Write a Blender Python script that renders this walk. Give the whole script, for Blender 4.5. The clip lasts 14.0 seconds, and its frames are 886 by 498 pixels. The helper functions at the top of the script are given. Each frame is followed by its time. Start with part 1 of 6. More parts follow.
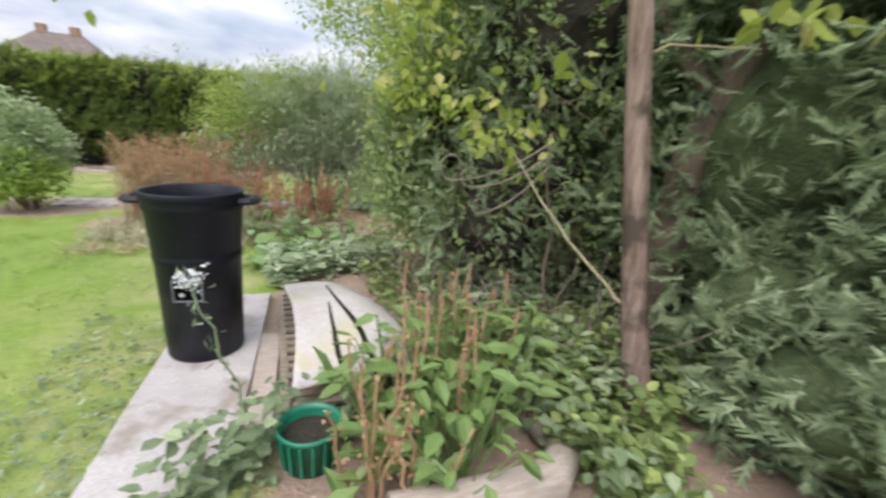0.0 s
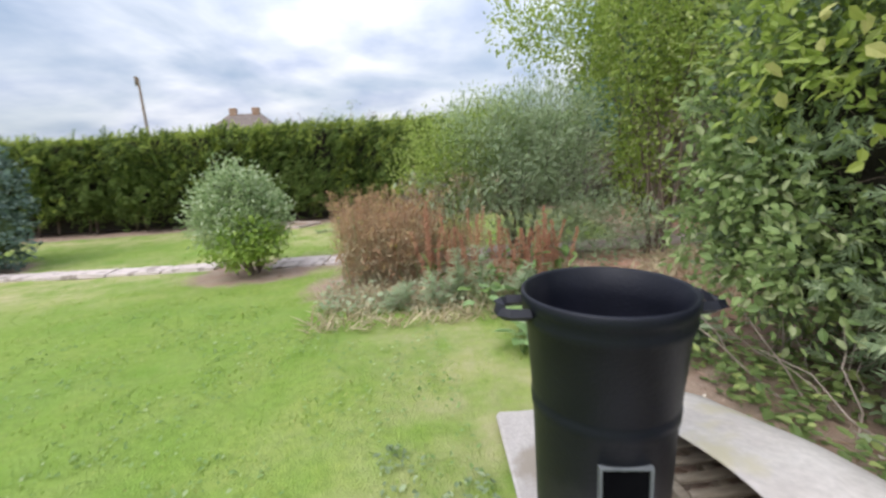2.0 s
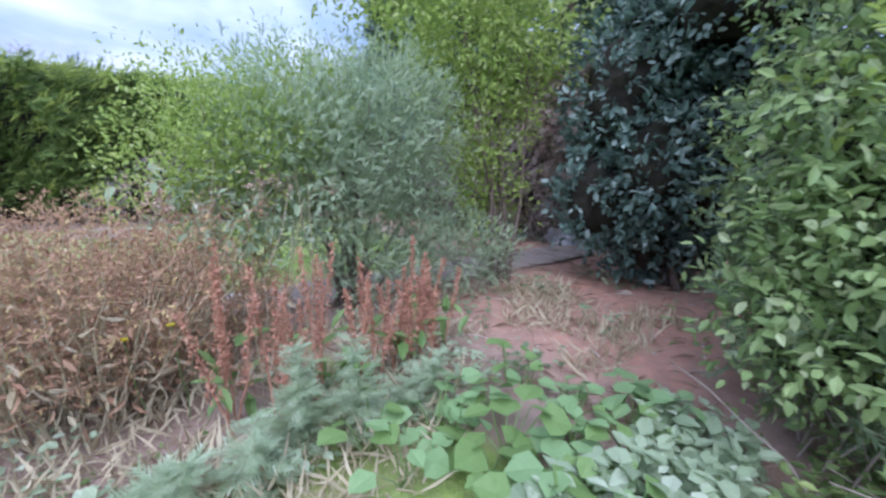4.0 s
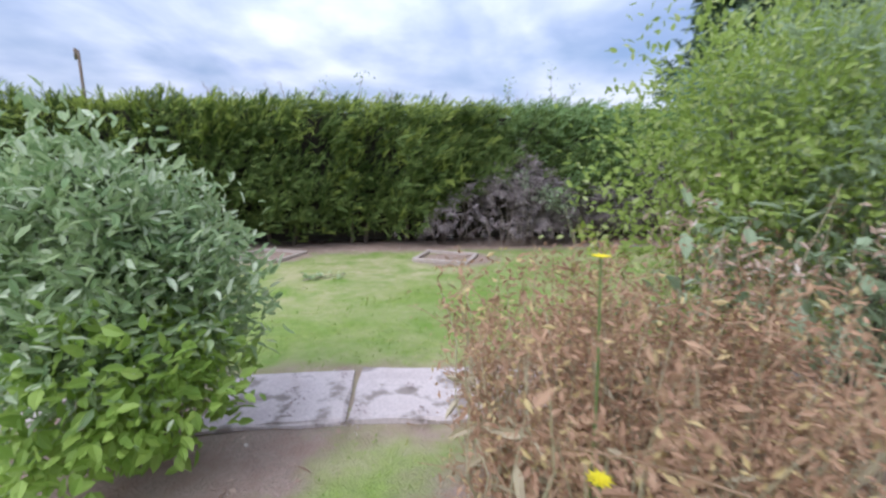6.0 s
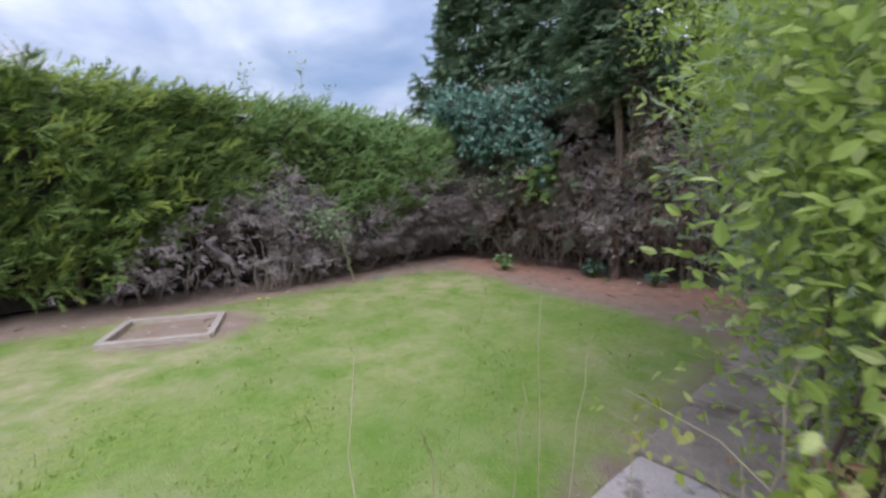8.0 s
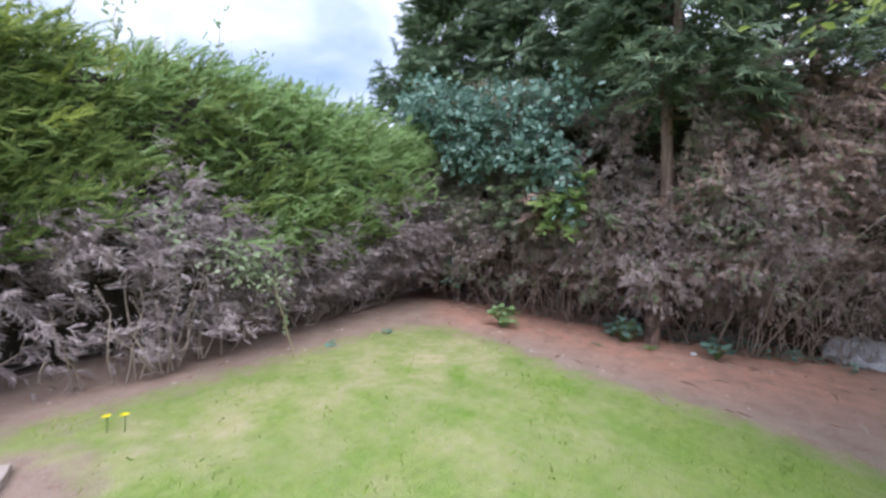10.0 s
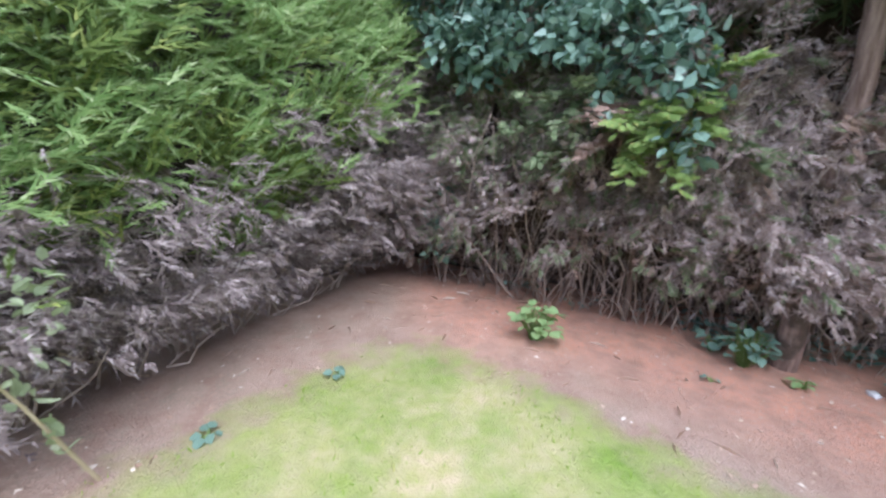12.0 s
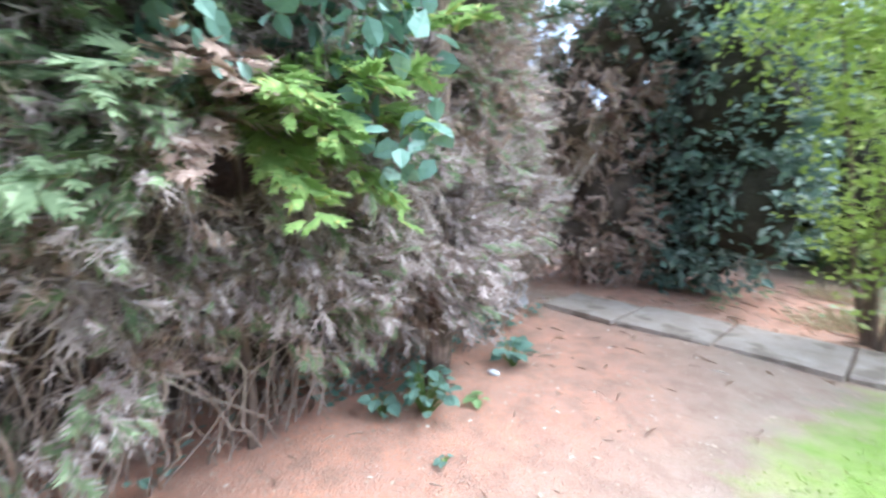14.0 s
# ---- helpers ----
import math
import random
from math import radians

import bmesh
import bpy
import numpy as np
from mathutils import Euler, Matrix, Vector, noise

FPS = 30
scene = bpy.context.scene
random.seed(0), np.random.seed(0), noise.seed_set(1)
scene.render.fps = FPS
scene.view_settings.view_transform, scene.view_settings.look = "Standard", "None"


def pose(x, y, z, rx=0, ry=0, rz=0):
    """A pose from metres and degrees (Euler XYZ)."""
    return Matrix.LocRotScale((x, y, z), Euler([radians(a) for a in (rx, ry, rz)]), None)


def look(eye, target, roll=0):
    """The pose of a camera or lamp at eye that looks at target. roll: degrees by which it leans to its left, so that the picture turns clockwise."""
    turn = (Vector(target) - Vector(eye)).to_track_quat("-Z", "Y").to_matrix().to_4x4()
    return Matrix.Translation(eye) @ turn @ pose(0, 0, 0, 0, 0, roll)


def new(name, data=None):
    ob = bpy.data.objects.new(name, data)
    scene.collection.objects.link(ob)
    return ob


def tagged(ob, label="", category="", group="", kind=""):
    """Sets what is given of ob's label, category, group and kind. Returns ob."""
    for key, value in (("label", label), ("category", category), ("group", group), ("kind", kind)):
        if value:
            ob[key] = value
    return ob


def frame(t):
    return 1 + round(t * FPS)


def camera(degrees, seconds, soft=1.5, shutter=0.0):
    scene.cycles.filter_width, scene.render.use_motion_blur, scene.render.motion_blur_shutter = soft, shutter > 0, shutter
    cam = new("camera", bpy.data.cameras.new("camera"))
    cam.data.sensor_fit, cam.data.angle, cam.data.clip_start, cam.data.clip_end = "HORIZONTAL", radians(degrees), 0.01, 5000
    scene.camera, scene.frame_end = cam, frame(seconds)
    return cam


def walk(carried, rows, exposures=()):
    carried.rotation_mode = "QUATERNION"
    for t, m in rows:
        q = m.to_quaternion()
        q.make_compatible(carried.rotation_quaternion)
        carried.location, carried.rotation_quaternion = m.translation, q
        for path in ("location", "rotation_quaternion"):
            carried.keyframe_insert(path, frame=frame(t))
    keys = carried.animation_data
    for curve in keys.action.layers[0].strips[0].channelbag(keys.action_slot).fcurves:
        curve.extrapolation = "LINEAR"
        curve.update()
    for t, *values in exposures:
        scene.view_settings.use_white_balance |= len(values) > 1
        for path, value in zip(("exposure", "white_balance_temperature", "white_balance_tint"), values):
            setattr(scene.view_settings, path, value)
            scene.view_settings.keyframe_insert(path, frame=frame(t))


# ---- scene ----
# ---- camera ----
cam = camera(94.0, 14.0, soft=2.6, shutter=0.25)
PATH = [
    (0.0, pose(-0.064, 0.014, 1.498, 74.47, -3.77, -22.32)),
    (0.5, pose(-0.219, 0.303, 1.522, 72.58, -0.15, -6.84)),
    (1.0, pose(-0.450, 0.715, 1.465, 73.05, 0.53, -1.16)),
    (1.5, pose(-0.834, 1.135, 1.487, 75.40, 2.00, 0.13)),
    (2.0, pose(-1.138, 1.594, 1.516, 78.23, 3.03, -6.57)),
    (2.2, pose(-1.247, 1.814, 1.527, 79.21, 2.66, -10.67)),
    (4.3, pose(-1.330, 4.410, 1.541, 77.66, -3.13, -42.82)),
    (4.5, pose(-1.299, 4.613, 1.551, 76.72, -2.41, -32.30)),
    (5.0, pose(-1.756, 5.012, 1.543, 80.46, -3.50, -21.18)),
    (5.5, pose(-2.042, 5.467, 1.533, 79.67, -0.63, -13.53)),
    (6.0, pose(-2.233, 5.891, 1.488, 79.68, -0.36, -10.28)),
    (6.5, pose(-2.316, 6.462, 1.493, 79.18, -0.38, -15.90)),
    (7.0, pose(-2.337, 6.914, 1.462, 79.98, 0.42, -25.22)),
    (7.5, pose(-2.215, 7.422, 1.447, 79.29, 0.22, -32.11)),
    (7.7, pose(-2.077, 7.609, 1.416, 81.91, 0.83, -41.24)),
    (9.8, pose(-0.934, 9.802, 1.500, 82.29, -2.21, -55.42)),
    (10.0, pose(-0.760, 10.027, 1.512, 85.66, -2.60, -56.10)),
    (10.5, pose(-0.306, 10.478, 1.518, 84.04, -2.47, -60.73)),
    (11.0, pose(0.227, 10.912, 1.532, 82.31, -2.51, -62.08)),
    (11.5, pose(0.726, 11.341, 1.501, 78.99, -2.36, -65.63)),
    (12.0, pose(1.274, 11.747, 1.484, 77.14, -3.17, -62.59)),
    (12.5, pose(1.751, 12.110, 1.480, 83.54, -0.89, -71.77)),
    (13.0, pose(2.269, 12.364, 1.455, 82.62, -1.18, -85.87)),
    (13.5, pose(2.784, 12.584, 1.445, 80.52, -3.12, -108.46)),
    (14.0, pose(3.240, 12.683, 1.495, 80.66, 0.09, -137.18)),
]
EXPOSURES = [(0.0, 0.38, 6700, 12), (0.6, 0.32, 6500, 10), (2.2, 0.28, 6600, 10), (4.5, 0.52, 5050, 22), (6.5, 0.05, 5950, 14), (7.7, 0.0, 5950, 14), (10.0, 0.6, 5950, 18), (12.0, 1.08, 5800, 18), (12.6, 1.48, 5450, 14), (13.0, 1.68, 5350, 10), (13.5, 1.98, 5400, 6), (14.0, 2.08, 5550, 6)]
walk(cam, PATH, EXPOSURES)

# ---- world, sun, exposure ----
SUN_UP, SUN_TURN = radians(52), radians(228)
world = bpy.data.worlds.new("overcast_sky")
scene.world = world
world.use_nodes = True


def sky_nodes():
    nt = world.node_tree
    nt.nodes.clear()
    N, L = nt.nodes.new, nt.links.new
    out, bg = N("ShaderNodeOutputWorld"), N("ShaderNodeBackground")
    sky = N("ShaderNodeTexSky")
    sky.sky_type, sky.sun_disc = "NISHITA", False
    sky.sun_elevation, sky.sun_rotation = SUN_UP, SUN_TURN
    lift = N("ShaderNodeVectorMath")
    lift.operation = "SCALE"
    lift.inputs["Scale"].default_value = 0.10
    co, sep = N("ShaderNodeTexCoord"), N("ShaderNodeSeparateXYZ")
    L(co.outputs["Generated"], sep.inputs[0])
    up = N("ShaderNodeMath")
    up.operation = "ADD"
    up.inputs[1].default_value = 0.22
    L(sep.outputs[2], up.inputs[0])
    flat = []
    for k in (0, 1):
        d = N("ShaderNodeMath")
        d.operation = "DIVIDE"
        L(sep.outputs[k], d.inputs[0])
        L(up.outputs[0], d.inputs[1])
        flat.append(d)
    com = N("ShaderNodeCombineXYZ")
    L(flat[0].outputs[0], com.inputs[0])
    L(flat[1].outputs[0], com.inputs[1])
    no = N("ShaderNodeTexNoise")
    no.inputs["Scale"].default_value, no.inputs["Detail"].default_value = 0.95, 6.0
    no.inputs["Roughness"].default_value, no.inputs["Distortion"].default_value = 0.5, 0.5
    L(com.outputs[0], no.inputs["Vector"])
    cover = N("ShaderNodeValToRGB")
    cover.color_ramp.elements[0].position, cover.color_ramp.elements[1].position = 0.26, 0.56
    L(no.outputs["Fac"], cover.inputs[0])
    shade = N("ShaderNodeTexNoise")
    shade.inputs["Scale"].default_value, shade.inputs["Detail"].default_value = 2.1, 5.0
    L(com.outputs[0], shade.inputs["Vector"])
    cloud = N("ShaderNodeValToRGB")
    cloud.color_ramp.elements[0].position, cloud.color_ramp.elements[1].position = 0.32, 0.62
    cloud.color_ramp.elements[0].color = (0.46, 0.53, 0.70, 1)
    cloud.color_ramp.elements[1].color = (0.83, 0.86, 0.93, 1)
    L(shade.outputs["Fac"], cloud.inputs[0])
    mix = N("ShaderNodeMix")
    mix.data_type = "RGBA"
    L(cover.outputs[0], mix.inputs["Factor"])
    L(sky.outputs[0], lift.inputs[0])
    L(lift.outputs[0], mix.inputs["A"])
    L(cloud.outputs[0], mix.inputs["B"])
    dome = N("ShaderNodeMath")
    dome.operation = "MULTIPLY_ADD"
    dome.use_clamp = False
    dome.inputs[1].default_value, dome.inputs[2].default_value = 1.7, 0.74
    pos = N("ShaderNodeMath")
    pos.operation = "MAXIMUM"
    pos.inputs[1].default_value = 0.0
    L(sep.outputs[2], pos.inputs[0])
    L(pos.outputs[0], dome.inputs[0])
    L(mix.outputs["Result"], bg.inputs[0])
    L(dome.outputs[0], bg.inputs[1])
    L(bg.outputs[0], out.inputs[0])


sky_nodes()
sun = new("sun", bpy.data.lights.new("sun", "SUN"))
sun.data.energy, sun.data.angle, sun.data.color = 2.0, radians(44), (1.0, 0.97, 0.93)
sun_from = Vector((math.sin(SUN_TURN) * math.cos(SUN_UP), math.cos(SUN_TURN) * math.cos(SUN_UP), math.sin(SUN_UP)))
sun.matrix_basis = look(sun_from * 30, (0, 0, 0))

# ---- materials ----


def base_mat(name, rough=0.7, spec=0.3):
    m = bpy.data.materials.new(name)
    m.use_nodes = True
    nt = m.node_tree
    b = nt.nodes["Principled BSDF"]
    b.inputs["Roughness"].default_value = rough
    b.inputs["Specular IOR Level"].default_value = spec
    return m, nt, b


def mix_rgb(nt, fac, a, b, kind="MIX"):
    n = nt.nodes.new("ShaderNodeMix")
    n.data_type, n.blend_type = "RGBA", kind
    for key, v in (("Factor", fac), ("A", a), ("B", b)):
        if isinstance(v, (int, float)):
            n.inputs[key].default_value = v
        elif isinstance(v, tuple):
            n.inputs[key].default_value = (*v, 1)
        else:
            nt.links.new(v, n.inputs[key])
    return n.outputs["Result"]


def noise_fac(nt, scale, detail=4.0, lo=0.35, hi=0.65, vec=None, rough=0.55):
    n, r = nt.nodes.new("ShaderNodeTexNoise"), nt.nodes.new("ShaderNodeMapRange")
    n.inputs["Scale"].default_value, n.inputs["Detail"].default_value = scale, detail
    n.inputs["Roughness"].default_value = rough
    if vec is None:
        vec = nt.nodes.new("ShaderNodeNewGeometry").outputs["Position"]
    nt.links.new(vec, n.inputs["Vector"])
    nt.links.new(n.outputs["Fac"], r.inputs["Value"])
    r.inputs["From Min"].default_value, r.inputs["From Max"].default_value = lo, hi
    r.clamp = True
    return r.outputs["Result"]


def bump(nt, b, height, strength=0.4, distance=0.01):
    n = nt.nodes.new("ShaderNodeBump")
    n.inputs["Strength"].default_value, n.inputs["Distance"].default_value = strength, distance
    nt.links.new(height, n.inputs["Height"])
    nt.links.new(n.outputs[0], b.inputs["Normal"])


def leaf_mat(name, dark, light, rare=None, rare_part=0.08, see=0.3, rough=0.5, spec=0.35):
    """Foliage: colour varies from leaf to leaf and in broad patches; part of the light passes through."""
    m, nt, b = base_mat(name, rough, spec)
    geo = nt.nodes.new("ShaderNodeNewGeometry")
    rnd = geo.outputs["Random Per Island"]
    c = mix_rgb(nt, rnd, dark, light)
    patch = noise_fac(nt, 1.7, 3.0, 0.3, 0.7)
    c = mix_rgb(nt, patch, c, mix_rgb(nt, 0.5, c, light), "MIX")
    if rare:
        step = nt.nodes.new("ShaderNodeMath")
        step.operation = "LESS_THAN"
        wob = nt.nodes.new("ShaderNodeMath")
        wob.operation = "FRACT"
        mul = nt.nodes.new("ShaderNodeMath")
        mul.operation = "MULTIPLY"
        mul.inputs[1].default_value = 37.7
        nt.links.new(rnd, mul.inputs[0])
        nt.links.new(mul.outputs[0], wob.inputs[0])
        nt.links.new(wob.outputs[0], step.inputs[0])
        step.inputs[1].default_value = rare_part
        c = mix_rgb(nt, step.outputs[0], c, rare)
    c = mix_rgb(nt, noise_fac(nt, 60, 2.0, 0.3, 0.8), c, mix_rgb(nt, 0.35, c, dark))
    nt.links.new(c, b.inputs["Base Color"])
    if see:
        tr, mx = nt.nodes.new("ShaderNodeBsdfTranslucent"), nt.nodes.new("ShaderNodeMixShader")
        nt.links.new(c, tr.inputs["Color"])
        mx.inputs[0].default_value = see
        nt.links.new(b.outputs[0], mx.inputs[1])
        nt.links.new(tr.outputs[0], mx.inputs[2])
        nt.links.new(mx.outputs[0], nt.nodes["Material Output"].inputs[0])
    return m


def rough_mat(name, a, b_col, scale=6.0, fine=60.0, rough=0.85, spec=0.2, bump_m=0.006, stain=None, stain_scale=2.0, metal=0.0, stretch=None):
    m, nt, b = base_mat(name, rough, spec)
    b.inputs["Metallic"].default_value = metal
    vec = None
    if stretch:
        mp = nt.nodes.new("ShaderNodeMapping")
        mp.inputs["Scale"].default_value = stretch
        nt.links.new(nt.nodes.new("ShaderNodeTexCoord").outputs["Object"], mp.inputs[0])
        vec = mp.outputs[0]
    c = mix_rgb(nt, noise_fac(nt, scale, 5.0, 0.3, 0.7, vec), a, b_col)
    f = noise_fac(nt, fine, 3.0, 0.25, 0.75, vec)
    c = mix_rgb(nt, f, mix_rgb(nt, 0.25, c, (0.0, 0.0, 0.0)), c)
    if stain:
        c = mix_rgb(nt, noise_fac(nt, stain_scale, 6.0, 0.52, 0.62), c, stain)
    nt.links.new(c, b.inputs["Base Color"])
    bump(nt, b, f, 0.5, bump_m)
    return m


def ground_mat():
    m, nt, b = base_mat("garden_ground", 0.95, 0.1)
    pos = nt.nodes.new("ShaderNodeNewGeometry").outputs["Position"]
    att = nt.nodes.new("ShaderNodeAttribute")
    att.attribute_name = "soil"
    worn = nt.nodes.new("ShaderNodeAttribute")
    worn.attribute_name = "worn"
    grass = mix_rgb(nt, noise_fac(nt, 0.9, 5.0, 0.35, 0.65), (0.13, 0.265, 0.033), (0.31, 0.375, 0.085))
    grass = mix_rgb(nt, noise_fac(nt, 5.0, 4.0, 0.3, 0.8), grass, (0.21, 0.335, 0.06))
    grass = mix_rgb(nt, noise_fac(nt, 16, 5.0, 0.42, 0.72), grass, (0.15, 0.24, 0.042))
    grass = mix_rgb(nt, noise_fac(nt, 90, 3.0, 0.4, 0.8), grass, (0.17, 0.265, 0.055))
    dry = mix_rgb(nt, noise_fac(nt, 9, 4.0), (0.40, 0.385, 0.17), (0.51, 0.43, 0.27))
    wm = nt.nodes.new("ShaderNodeMath")
    wm.operation = "MULTIPLY"
    nt.links.new(worn.outputs["Fac"], wm.inputs[0])
    nt.links.new(noise_fac(nt, 2.2, 5.0, 0.3, 0.62), wm.inputs[1])
    grass = mix_rgb(nt, wm.outputs[0], grass, dry)
    rust = nt.nodes.new("ShaderNodeAttribute")
    rust.attribute_name = "rust"
    soil = mix_rgb(nt, noise_fac(nt, 3.0, 6.0), (0.38, 0.285, 0.22), (0.30, 0.23, 0.18))
    soil = mix_rgb(nt, noise_fac(nt, 2.1, 5.0, 0.50, 0.66), soil, (0.28, 0.24, 0.18))
    needles = mix_rgb(nt, noise_fac(nt, 3.5, 6.0), (0.60, 0.285, 0.185), (0.47, 0.25, 0.18))
    soil = mix_rgb(nt, rust.outputs["Fac"], soil, needles)
    soil = mix_rgb(nt, noise_fac(nt, 55, 5.0, 0.4, 0.75), soil, (0.43, 0.305, 0.245))
    soil = mix_rgb(nt, noise_fac(nt, 4.3, 7.0, 0.45, 0.75, None, 0.7), soil, (0.29, 0.185, 0.14))
    soil = mix_rgb(nt, noise_fac(nt, 160, 2.0, 0.62, 0.72), soil, (0.46, 0.38, 0.32))
    edge = nt.nodes.new("ShaderNodeMath")
    edge.operation = "ADD"
    nz = nt.nodes.new("ShaderNodeTexNoise")
    nz.inputs["Scale"].default_value, nz.inputs["Detail"].default_value = 5.0, 6.0
    nt.links.new(pos, nz.inputs["Vector"])
    nt.links.new(att.outputs["Fac"], edge.inputs[0])
    nt.links.new(nz.outputs["Fac"], edge.inputs[1])
    rng_ = nt.nodes.new("ShaderNodeMapRange")
    rng_.inputs["From Min"].default_value, rng_.inputs["From Max"].default_value = 0.72, 1.22
    nt.links.new(edge.outputs[0], rng_.inputs["Value"])
    c = mix_rgb(nt, rng_.outputs["Result"], grass, soil)
    nt.links.new(c, b.inputs["Base Color"])
    bump(nt, b, noise_fac(nt, 70, 4.0, 0.2, 0.8), 0.7, 0.02)
    return m


